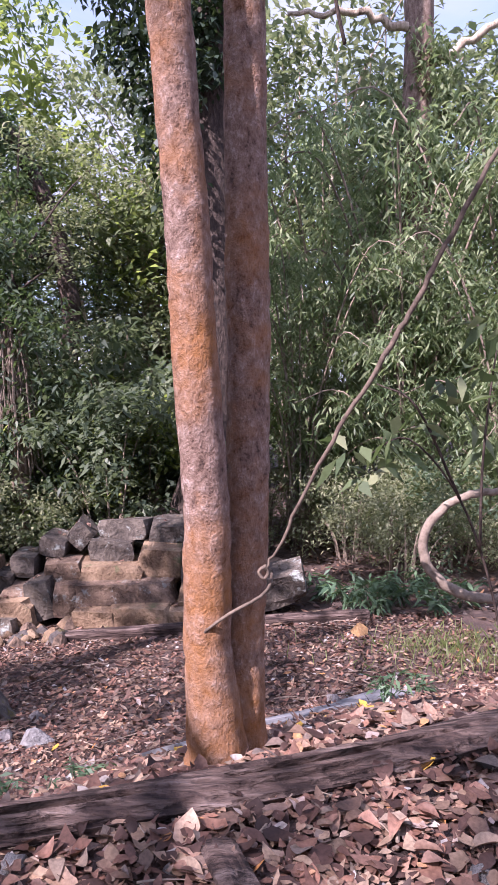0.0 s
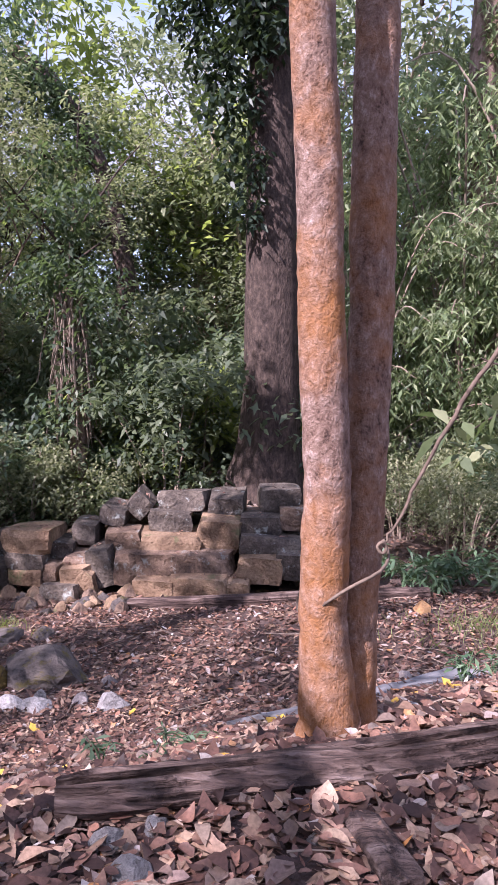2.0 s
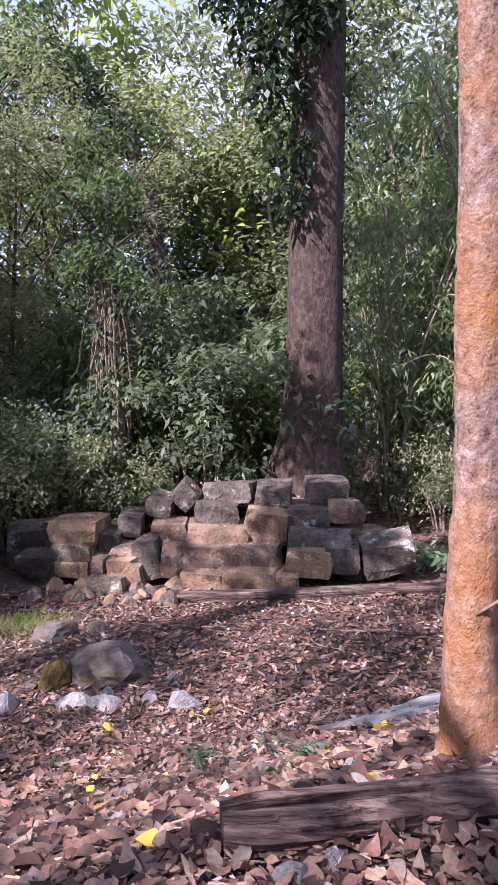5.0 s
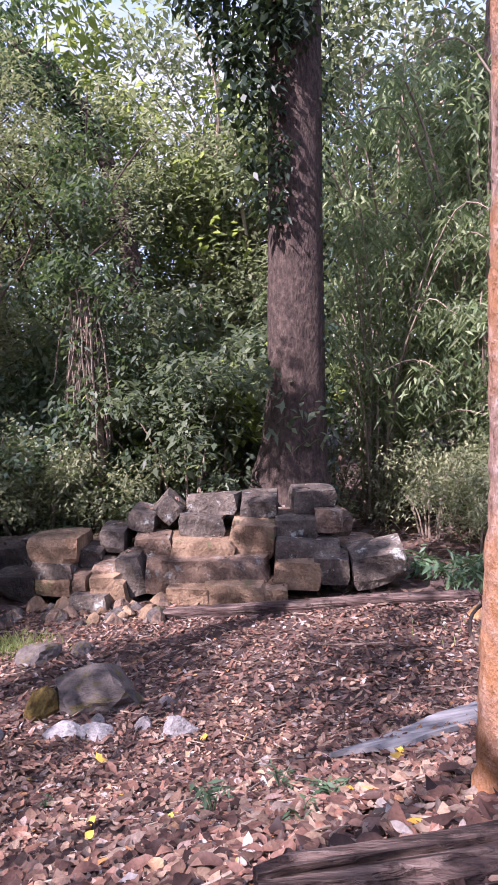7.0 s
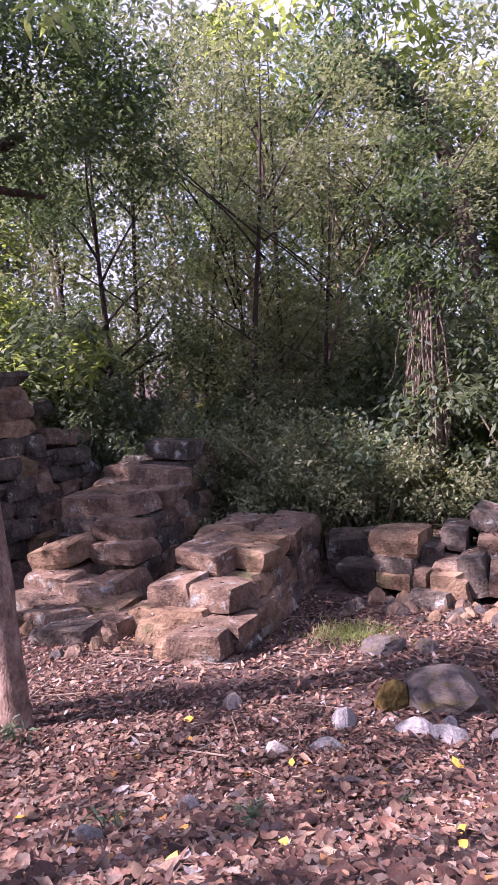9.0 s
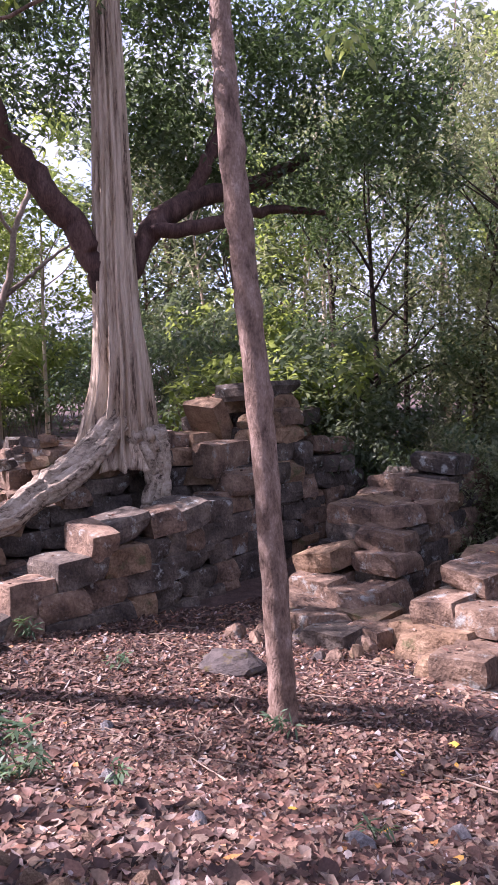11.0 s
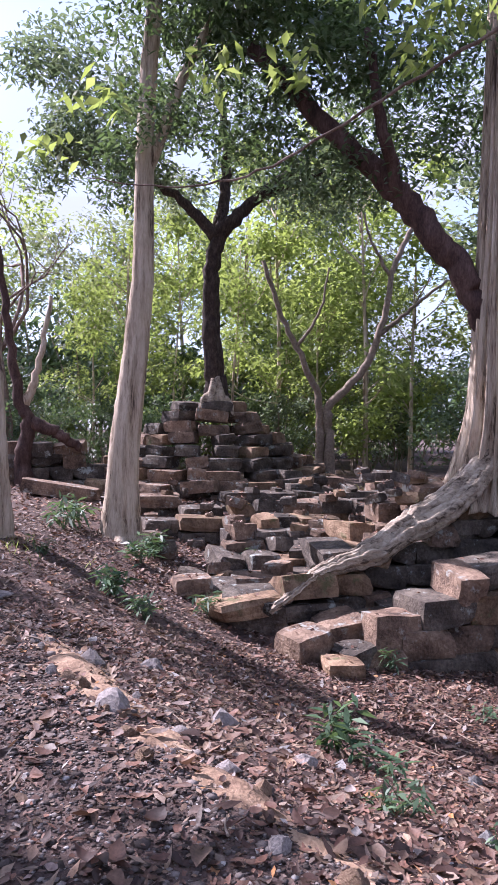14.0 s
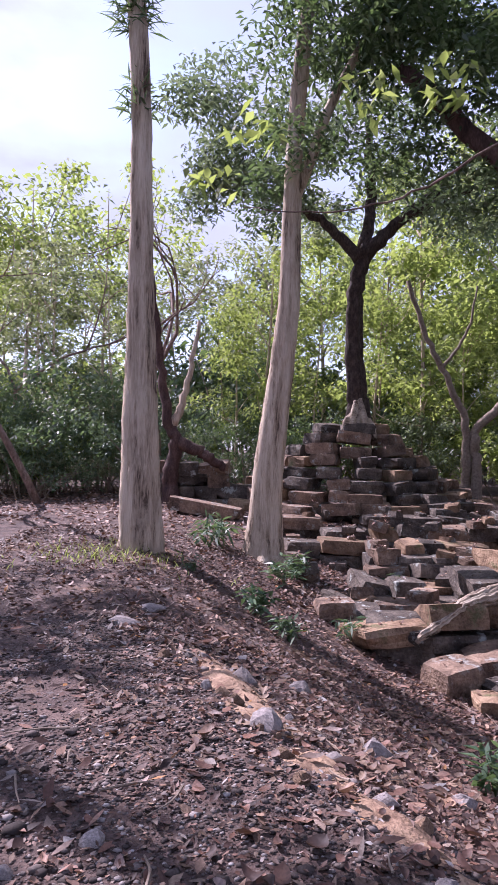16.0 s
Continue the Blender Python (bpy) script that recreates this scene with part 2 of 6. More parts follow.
def mesh(name, verts, faces, smooth=False):
    me = bpy.data.meshes.new(name)
    if isinstance(faces, np.ndarray):
        v = np.asarray(verts, dtype=np.float32)
        f = np.asarray(faces, dtype=np.int32)
        me.vertices.add(len(v))
        me.vertices.foreach_set("co", v.ravel())
        me.loops.add(f.size)
        me.loops.foreach_set("vertex_index", f.ravel())
        me.polygons.add(len(f))
        me.polygons.foreach_set("loop_start", np.arange(0, f.size, f.shape[1], dtype=np.int32))
    else:
        me.from_pydata([tuple(p) for p in verts], [], faces)
    me.update(calc_edges=True)
    me.validate()
    if smooth:
        me.polygons.foreach_set("use_smooth", [True] * len(me.polygons))
    return me


def part(name, me, material, parent=None, label=""):
    ob = new(name, me)
    if not me.materials:
        me.materials.append(material)
    if parent:
        ob.parent = parent
    if label:
        ob["label"] = label
    return ob


def thing(name, label, category, group="", at=(0, 0, 0)):
    ob = new(name)
    ob.location = at
    return tagged(ob, label, category, group)


def wob(x, y, s=1.0):
    return (np.sin(x * 1.7 * s + 0.6 * np.sin(y * 2.1 * s)) + np.sin(y * 1.3 * s + 1.1 + 0.8 * np.sin(x * 1.1 * s)) + 0.6 * np.sin((x + y) * 3.1 * s + 2.0) + 0.5 * np.sin((x - 1.4 * y) * 4.3 * s)) / 3.1


RIM_X = [-60, -16, -13, -8.5, -6.5, -5, -3.8, -2, -1, 0, 1, 3, 8, 40]
RIM_Y = [-1.3, -1.2, -1.0, -0.65, -0.1, 0.5, 1.0, 1.65, 2.3, 2.75, 3.1, 3.6, 4.5, 6]
FALL_S = [-100, -0.3, 0.2, 1, 2, 3, 3.8, 5, 9, 14, 60]
FALL_Z = [0, 0, -0.08, -0.42, -0.90, -1.33, -1.60, -1.75, -2.28, -2.45, -2.6]


def ground(x, y, rough=1.0):
    """Height of the ground: a level track, a bank, and the lower floor of the ruins."""
    x, y = np.asarray(x, float), np.asarray(y, float)
    e = sum(np.interp(x + d, RIM_X, RIM_Y) for d in (-0.5, 0, 0.5)) / 3
    s = y - e
    z = sum(np.interp(s + d, FALL_S, FALL_Z) for d in (-0.3, 0, 0.3)) / 3
    b = np.clip((-11.4 - x) / 8.6, 0, 1)
    z = z * (1 - b) + (0.0 + 0.25 * np.clip(z / 2, -1, 0)) * b
    near = np.clip(1 - np.hypot(x, y - 1) / 90, 0, 1)
    return z + rough * near * (0.035 * wob(x, y, 1.0) + 0.012 * wob(x + 9, y, 4.0))


def gr(x, y):
    return float(ground(x, y))


def tube(points, radii, sides=8, flute=0, depth=0.0, lump=0.0, seed=0):
    """A tapered, slightly uneven round limb along points."""
    r0 = np.random.default_rng(seed)
    pts = np.asarray(points, float)
    n = len(pts)
    tang = np.gradient(pts, axis=0)
    tang /= np.linalg.norm(tang, axis=1)[:, None] + 1e-9
    ref = np.eye(3)[int(np.argmin(np.abs(tang).max(axis=0)))]
    a = np.arange(sides) * 2 * math.pi / sides
    verts = []
    ph = r0.uniform(0, 6.28, 4)
    for i in range(n):
        u = np.cross(tang[i], ref)
        u /= np.linalg.norm(u) + 1e-9
        w = np.cross(tang[i], u)
        h = i / max(1, n - 1)
        dd = depth[i] if hasattr(depth, "__len__") else depth
        r = radii[i] * (1 + dd * (0.6 * np.cos(flute * a + ph[0] + 0.8 * math.sin(5 * h)) + 0.4 * np.cos((flute * 2 - 3) * a + ph[1] + 2 * h)) + 0.35 * lump * (r0.random(sides) - 0.5) + 0.5 * lump * np.sin(2 * a + 23 * h + ph[2]) * math.sin(17 * h + ph[3]))
        verts.append(pts[i] + r[:, None] * (np.cos(a)[:, None] * u + np.sin(a)[:, None] * w))
    v = np.concatenate(verts + [pts[:1], pts[-1:]])
    f = []
    for i in range(n - 1):
        for j in range(sides):
            f.append((i * sides + j, i * sides + (j + 1) % sides, (i + 1) * sides + (j + 1) % sides, (i + 1) * sides + j))
    b0, b1 = n * sides, n * sides + 1
    for j in range(sides):
        f.append((b0, (j + 1) % sides, j))
        f.append((b1, (n - 1) * sides + j, (n - 1) * sides + (j + 1) % sides))
    return v, f


def join(chunks):
    vs, fs, o = [], [], 0
    for v, f in chunks:
        vs.append(np.asarray(v, float))
        fs += [tuple(i + o for i in q) for q in f]
        o += len(v)
    return np.concatenate(vs), fs


def bend(points, steps=6, wander=0.0, seed=0):
    """A smooth line through points (Catmull-Rom), with a little wander."""
    r0 = np.random.default_rng(seed)
    p = np.asarray(points, float)
    p = np.vstack([2 * p[0] - p[1], p, 2 * p[-1] - p[-2]])
    out = []
    for i in range(1, len(p) - 2):
        for t in np.linspace(0, 1, steps, endpoint=False):
            out.append(0.5 * (2 * p[i] + (p[i + 1] - p[i - 1]) * t + (2 * p[i - 1] - 5 * p[i] + 4 * p[i + 1] - p[i + 2]) * t * t + (3 * p[i] - p[i - 1] - 3 * p[i + 1] + p[i + 2]) * t ** 3))
    out.append(p[-2])
    out = np.array(out)
    if wander:
        out[1:-1] += r0.normal(0, wander, (len(out) - 2, 3))
    return out


def leaves(pos, length, width, droop=0.2, flat=0.4, seed=0, fold=0.25, spread=0.35):
    """Many leaf blades at pos: each a folded, pointed blade of two quads."""
    r0 = np.random.default_rng(seed)
    n = len(pos)
    a = r0.uniform(0, 2 * math.pi, n)
    d = np.stack([np.cos(a), np.sin(a), r0.normal(-droop, 0.45, n)], 1)
    d /= np.linalg.norm(d, axis=1)[:, None]
    up = r0.normal(0, flat, (n, 3))
    up[:, 2] += 1.0
    side = np.cross(d, up)
    side /= np.linalg.norm(side, axis=1)[:, None] + 1e-9
    nor = np.cross(side, d)
    L = (length * r0.uniform(1 - spread, 1 + spread, n))[:, None]
    W = (width * r0.uniform(1 - spread, 1 + spread, n))[:, None] * 0.5
    p0 = pos
    tip = pos + d * L - np.array((0, 0, 1.0)) * L * 0.12
    mid = pos + d * L * 0.45
    lf = mid + side * W + nor * W * fold
    rt = mid - side * W + nor * W * fold
    v = np.stack([p0, lf, tip, rt], 1).reshape(-1, 3)
    i = np.arange(n) * 4
    f = np.stack([i, i + 1, i + 2, i + 3], 1)
    return v, f


def blobs(centres, radii, counts, seed=0, squash=0.75):
    """Points in uneven clumps, denser toward each clump's skin."""
    r0 = np.random.default_rng(seed)
    out = []
    for c, r, k in zip(centres, radii, counts):
        d = r0.normal(0, 1, (k, 3))
        d /= np.linalg.norm(d, axis=1)[:, None]
        d *= (r * r0.uniform(0.35, 1.12, k) ** 0.7)[:, None]
        d[:, 2] *= squash
        out.append(np.asarray(c) + d)
    return np.concatenate(out)

# ---------- ground ----------


def axis(lo, hi, fine_lo, fine_hi, step, growth=1.22):
    a = list(np.arange(fine_lo, fine_hi + 1e-6, step))
    d, v = step, a[-1]
    while v < hi:
        d *= growth
        v += d
        a.append(v)
    d, v = step, a[0]
    while v > lo:
        d *= growth
        v -= d
        a.insert(0, v)
    return np.array(a)


gx, gy = axis(-700, 700, -16, 4, 0.11), axis(-700, 700, -3, 13, 0.11)
GX, GY = np.meshgrid(gx, gy)
GZ = ground(GX, GY)
nx, ny = len(gx), len(gy)
ii = (np.arange(ny - 1)[:, None] * nx + np.arange(nx - 1)[None]).ravel()
ground_mesh = mesh("ground", np.stack([GX.ravel(), GY.ravel(), GZ.ravel()], 1), np.stack([ii, ii + 1, ii + nx + 1, ii + nx], 1), True)
tagged(part("ground", ground_mesh, M_SOIL), "reddish brown forest soil sloping down from a gravel track", "ground", kind="structure")

# ---------- dead leaves and gravel ----------


def litter(name, n, box, length, width, seed, keep=None, lift=0.02, material=None, label="", curl=0.5):
    r0 = np.random.default_rng(seed)
    x, y = r0.uniform(box[0], box[1], n), r0.uniform(box[2], box[3], n)
    if keep:
        k = keep(x, y, r0.random(n))
        x, y = x[k], y[k]
    n = len(x)
    z = ground(x, y) + r0.uniform(0.004, lift, n)
    a = r0.uniform(0, 2 * math.pi, n)
    tilt = r0.normal(0, 0.30, (n, 2))
    d = np.stack([np.cos(a), np.sin(a), tilt[:, 0]], 1)
    s = np.stack([-np.sin(a), np.cos(a), tilt[:, 1]], 1)
    L = (length * np.clip(np.exp(r0.normal(-0.1, 0.42, n)), 0.3, 2.0))[:, None]
    W = (width * r0.uniform(0.6, 1.4, n))[:, None] * 0.5
    c = (r0.normal(curl * 0.4, 0.3, n))[:, None] * W
    p = np.stack([x, y, z], 1)
    up = np.array((0, 0, 1.0))
    w1, w2, w3 = (r0.uniform(0.1, 1.7, (n, 1)) for _ in range(3))
    v = np.stack([p - d * L * 0.5 + up * c * 0.5, p - d * L * 0.12 + s * W + up * c * w1, p + d * L * 0.2 + s * W * 0.72 + up * c * w2, p + d * L * 0.52 + up * c * w3,
                  p + d * L * 0.2 - s * W * 0.72 + up * c * w1, p - d * L * 0.12 - s * W + up * c * w2, p - d * L * 0.12, p + d * L * 0.2 + up * c * 0.25], 1).reshape(-1, 3)
    i = np.arange(n)[:, None] * 8
    f = np.concatenate([i + np.array([[0, 6, 1, 1]])[:, :3], i + np.array([[0, 5, 6]]), i + np.array([[1, 6, 7]]), i + np.array([[1, 7, 2]]), i + np.array([[5, 4, 7]]), i + np.array([[5, 7, 6]]), i + np.array([[2, 7, 3]]), i + np.array([[7, 4, 3]])])
    return tagged(part(name, mesh(name, v, f), material or L_LITTER), label, "dead leaves", kind="stuff")


def rim(x):
    return np.interp(x, RIM_X, RIM_Y)


def thick(x, y, u):
    bare = (y < rim(x) + 0.42 + 0.15 * wob(x * 2, y * 2)) & (x < -3.0) & (x > -7.5 + 1.2 * wob(x, y))
    patch = 0.5 + 0.5 * wob(x * 0.8, y * 0.8)
    return np.where(bare, u < 0.36, u < 0.55 + 0.45 * patch)


def curled(n, box, length, seed):
    """Large dry leaves with a rounded outline, a crease and a curl."""
    r0 = np.random.default_rng(seed)
    x, y = r0.uniform(box[0], box[1], n), r0.uniform(box[2], box[3], n)
    k = thick(x, y, r0.random(n))
    x, y = x[k], y[k]
    n = len(x)
    u = np.linspace(0, 1, 6)
    half = np.sin(np.pi * np.clip(u, 0.02, 1) ** 0.85) ** 0.8
    half[0], half[-1] = 0.03, 0.02
    L = length * np.clip(np.exp(r0.normal(-0.15, 0.42, n)), 0.3, 1.9)
    W = L * r0.uniform(0.22, 0.32, n)
    bendl, cup, twist = r0.normal(0.15, 0.36, n), r0.normal(0.2, 0.36, n), r0.normal(0, 0.4, n)
    a, pitch = r0.uniform(0, 6.28, n), r0.normal(0, 0.14, n)
    px = (u[None, :, None] - 0.5) * L[:, None, None] * np.ones((1, 1, 3))
    side = np.array((-1.0, 0.0, 1.0))[None, None] * half[None, :, None] * W[:, None, None] * r0.uniform(0.8, 1.2, (n, 6, 1))
    pz = bendl[:, None, None] * (u[None, :, None] - 0.5) ** 2 * L[:, None, None] * 1.6 + cup[:, None, None] * np.abs(side) + twist[:, None, None] * side * (u[None, :, None] - 0.4) + pitch[:, None, None] * px
    pz = pz - pz.min(axis=(1, 2), keepdims=True) * 0.8
    ca, sa = np.cos(a)[:, None, None], np.sin(a)[:, None, None]
    X, Y = x[:, None, None] + px * ca - side * sa, y[:, None, None] + px * sa + side * ca
    Z = ground(x, y)[:, None, None] + r0.uniform(0.006, 0.045, n)[:, None, None] + pz
    v = np.stack([X, Y, Z], -1).reshape(-1, 3)
    q = np.array([(i * 3 + j, i * 3 + j + 1, i * 3 + j + 4, i * 3 + j + 3) for i in range(5) for j in range(2)])
    f = (q[None] + (np.arange(n) * 18)[:, None, None]).reshape(-1, 4)
    return tagged(part("leaf_litter", mesh("leaf_litter", v, f, True), L_LITTER), "large curled brown and pinkish leaves beside the track", "dead leaves", kind="stuff")


litter("leaf_litter", 60000, (-11, 3, 1.5, 11), 0.08, 0.036, 1, thick, 0.035, label="curled reddish brown dead leaves covering the slope")
litter("leaf_litter", 36000, (-16, -3, -3.5, 6), 0.075, 0.036, 2, thick, 0.03, label="dry brown leaves scattered over bank and track")
curled(9800, (-2.7, 2.4, 1.3, 3.6), 0.072, 8)
curled(6200, (-5.6, -1.2, 1.6, 5.4), 0.072, 9)
curled(2600, (-9.0, -3.6, -0.1, 3.2), 0.075, 10)
litter("leaf_litter", 30000, (-6.5, 2.4, 1.3, 6.5), 0.034, 0.02, 14, None, 0.03, label="broken bits of dry brown leaves")
litter("leaf_litter", 9000, (-9, -3, -0.8, 2.5), 0.032, 0.018, 15, None, 0.02, label="broken bits of dry brown leaves")
sparse = lambda x, y, u: u < np.clip(0.18 + 0.5 * (y + 1.5) / 3 + 0.25 * wob(x, y), 0.05, 1)
litter("leaf_litter", 9000, (-3.2, 4.5, -3.5, 1.8), 0.07, 0.034, 17, sparse, 0.02, label="dry leaves blown thinly over the track")
litter("leaf_litter", 7000, (2.2, 7.0, 1.2, 9.5), 0.08, 0.038, 18, thick, 0.03, label="curled brown leaves along the bank")
gravel_on = lambda x, y, u: (y < rim(x)) & (u < 0.6)
litter("leaf_litter", 7000, (-30, -16, -10, 1.5), 0.12, 0.065, 16, None, 0.03, label="dead leaves along the far track")
litter("leaf_litter", 6000, (-14, 6, 10, 20), 0.13, 0.075, 4, None, 0.03, label="dead leaves on the forest floor")
litter("leaf_litter", 9000, (-22, -12.5, 1.0, 9.5), 0.11, 0.06, 6, None, 0.03, label="dead leaves lying between the terrace stones")
litter("yellow_leaf", 44, (-5, 1.5, 1.9, 6), 0.11, 0.07, 5, None, 0.05, L_YELLOW, "fallen yellow leaves lying on brown litter")


def gravel(name, n, box, size, seed, keep, label):
    r0 = np.random.default_rng(seed)
    x, y = r0.uniform(box[0], box[1], n), r0.uniform(box[2], box[3], n)
    k = keep(x, y, r0.random(n))
    x, y = x[k], y[k]
    n = len(x)
    base = np.array([(1, 0, 0), (-1, 0, 0), (0, 1, 0), (0, -1, 0), (0, 0, 0.8), (0, 0, -0.8), (0.62, 0.62, 0.5), (-0.62, 0.6, 0.45), (0.6, -0.62, 0.5), (-0.6, -0.6, 0.5)], float)
    fc = np.array([(4, 6, 7), (4, 7, 9), (4, 9, 8), (4, 8, 6), (6, 2, 7), (7, 1, 9), (9, 3, 8), (8, 0, 6), (0, 2, 6), (2, 1, 7), (1, 3, 9), (3, 0, 8), (5, 2, 0), (5, 1, 2), (5, 3, 1), (5, 0, 3)])
    s = size * np.exp(r0.normal(0, 0.45, n))
    a = r0.uniform(0, 6.28, n)
    q = base[None] * r0.uniform(0.65, 1.2, (n, 10, 3)) * s[:, None, None]
    xr = q[..., 0] * np.cos(a)[:, None] - q[..., 1] * np.sin(a)[:, None]
    yr = q[..., 0] * np.sin(a)[:, None] + q[..., 1] * np.cos(a)[:, None]
    v = np.stack([xr + x[:, None], yr + y[:, None], q[..., 2] * 0.55 + (ground(x, y) + s * 0.12)[:, None]], -1).reshape(-1, 3)
    f = (fc[None] + (np.arange(n) * 10)[:, None, None]).reshape(-1, 3)
    return tagged(part(name, mesh(name, v, f), M_PEBBLE), label, "gravel", kind="stuff")


on_track = lambda x, y, u: (y < rim(x) + 0.5) & (u < 0.25 + 0.75 * (wob(x * 0.7, y * 0.9) > -0.2))
gravel("gravel", 38000, (-8.5, -3.0, -2.2, 1.6), 0.0085, 11, on_track, "loose grey brown gravel on the dirt track")
gravel("gravel", 700, (-8, -3, -1.8, 1.6), 0.02, 12, on_track, "pebbles lying on the dirt track")
gravel("gravel", 9000, (-3.2, 4.5, -3.0, 1.8), 0.0085, 19, gravel_on, "loose grey brown gravel on the dirt track")
gravel("gravel", 700, (-10, 2, 1.2, 9), 0.024, 13, lambda x, y, u: u < 2, "small stones among dead leaves")



def twigs(n, box, length, seed):
    """Thin dry sticks lying about, each a bent five sided rod."""
    r0 = np.random.default_rng(seed)
    chunks = []
    for _ in range(n):
        x, y, a, L = r0.uniform(box[0], box[1]), r0.uniform(box[2], box[3]), r0.uniform(0, 6.28), length * math.exp(r0.normal(0, 0.5))
        d = np.array((math.cos(a), math.sin(a)))
        pts = []
        for k in (-0.5, 0.0, 0.5):
            px, py = x + d[0] * L * k + r0.normal(0, 0.04) * L, y + d[1] * L * k + r0.normal(0, 0.04) * L
            pts.append((px, py, gr(px, py) + 0.03 + r0.uniform(0, 0.02)))
        chunks.append(tube(bend(pts, 3), np.linspace(0.006, 0.0025, 7) * r0.uniform(0.6, 1.5), 5))
    v, f = join(chunks)
    return tagged(part("twigs", mesh("twigs", v, f), M_TWIG), "dry sticks lying among the dead leaves", "twigs", kind="stuff")


twigs(90, (-2.2, 2.2, 1.5, 4.5), 0.16, 1)
twigs(220, (-10, 2, 3, 10.5), 0.3, 2)
twigs(120, (-12, -3, -1, 4), 0.2, 3)

# ---------- stones ----------


def block_mesh(seed):
    """A squared block with worn faces, chipped corners and soft arrises."""
    bm = bmesh.new()
    bmesh.ops.create_cube(bm, size=1.0)
    r0 = random.Random(seed)
    bmesh.ops.subdivide_edges(bm, edges=bm.edges[:], cuts=2, use_grid_fill=True)
    o = Vector((seed * 1.7, seed * 0.9, seed * 2.3))
    chips = [(Vector([r0.choice((-0.5, 0.5)) for _ in range(3)]), r0.uniform(0.04, 0.2)) for _ in range(3)]
    sk = [r0.uniform(-0.035, 0.035) for _ in range(6)]
    for v in bm.verts:
        x, y, z = v.co
        c = Vector([q * (1.32 if 0.1 < abs(q) < 0.3 else 1.0) for q in v.co])
        outer = sum(abs(q) > 0.4 for q in v.co)
        c *= (1, 1.0, 0.985, 0.95)[outer]
        for corner, depth in chips:
            d = (v.co - corner).length
            if d < 0.55:
                c -= corner.normalized() * depth * (1 - d / 0.55) * 0.8
        c += Vector((noise.noise(v.co * 2.3 + o), noise.noise(v.co * 2.3 + o + Vector((9, 0, 0))), noise.noise(v.co * 2.3 + o + Vector((0, 9, 0))))) * 0.055
        v.co = c + Vector((sk[0] * z + sk[1] * y, sk[2] * x + sk[3] * z, sk[4] * x + sk[5] * y))
    me = bpy.data.meshes.new("stone_block")
    bm.to_mesh(me)
    bm.free()
    return me


def variants(material, seed, n=10):
    out = []
    for i in range(n):
        me = block_mesh(seed + i)
        me.materials.append(material)
        out.append(me)
    return out


BLOCKS = {"mid": variants(M_STONE, 10), "dark": variants(M_STONE_DARK, 30), "warm": variants(M_STONE_WARM, 50)}
pick = random.Random(5)
TOPS = []


def stone(parent, x, y, z, w, d, h, rz=0.0, rx=0.0, ry=0.0, tone="mid"):
    """One squared stone, its middle at x, y, z."""
    ob = new("stone_block", pick.choice(BLOCKS[tone]))
    ob.parent = parent
    flip = pick.choice((0, 180))
    TOPS.append((x, y, z + h * 0.5, min(w, d)))
    ob.matrix_basis = pose(x, y, z, rx, ry, rz + flip) @ Matrix.Diagonal((w * 1.05, d * 1.05, h * 1.06, 1))
    return ob


def tone_of(ws):
    return pick.choices(("mid", "dark", "warm"), ws)[0]


def wall_along_y(parent, face, thick_, y0, y1, top, course=0.36, tones=(2, 4, 1), cap=(3, 2, 1), lean=0.0, gaps=0.0, deep=0.3):
    """A dry stone wall that runs away along y: face(y) is its eastern side, top(y) its ragged height."""
    zb = min(gr(face(y) - 0.3, y) for y in np.linspace(y0, y1, 6)) - deep
    zt = max(top(y) for y in np.linspace(y0, y1, 30))
    n = int(math.ceil((zt - zb) / course))
    for i in range(n):
        z = zb + (i + 0.5) * course
        y = y0 + pick.uniform(-0.35, 0.1)
        while y < y1:
            L = pick.uniform(0.42, 0.9)
            ym = y + L / 2
            t = top(min(max(ym, y0), y1))
            if z - course * 0.25 < t and y1 + 0.4 > ym > y0 - 0.25 and pick.random() > gaps:
                last = z + course * 0.75 > t
                for row in range(max(1, round(thick_ / 0.9))):
                    if row and not last and ym > y0 + 0.7:
                        continue
                    dth = thick_ / max(1, round(thick_ / 0.9))
                    jit = 0.05 if not last else 0.16
                    stone(parent, face(ym) - dth * (row + 0.5) + pick.uniform(-jit, jit), ym, z + (pick.uniform(-0.05, 0.03) if last else 0), dth * pick.uniform(0.92, 1.0), L * 0.985, course * pick.uniform(0.94, 1.0),
                          pick.gauss(0, 7 if last else 1.5), pick.gauss(0, 5 if last else 1.0), pick.gauss(0, 5 if last else 1.0), tone_of(cap if last else tones))
            y += L


def pw(*pairs):
    xs, ys = [p[0] for p in pairs], [p[1] for p in pairs]
    return lambda v: float(np.interp(v, xs, ys))


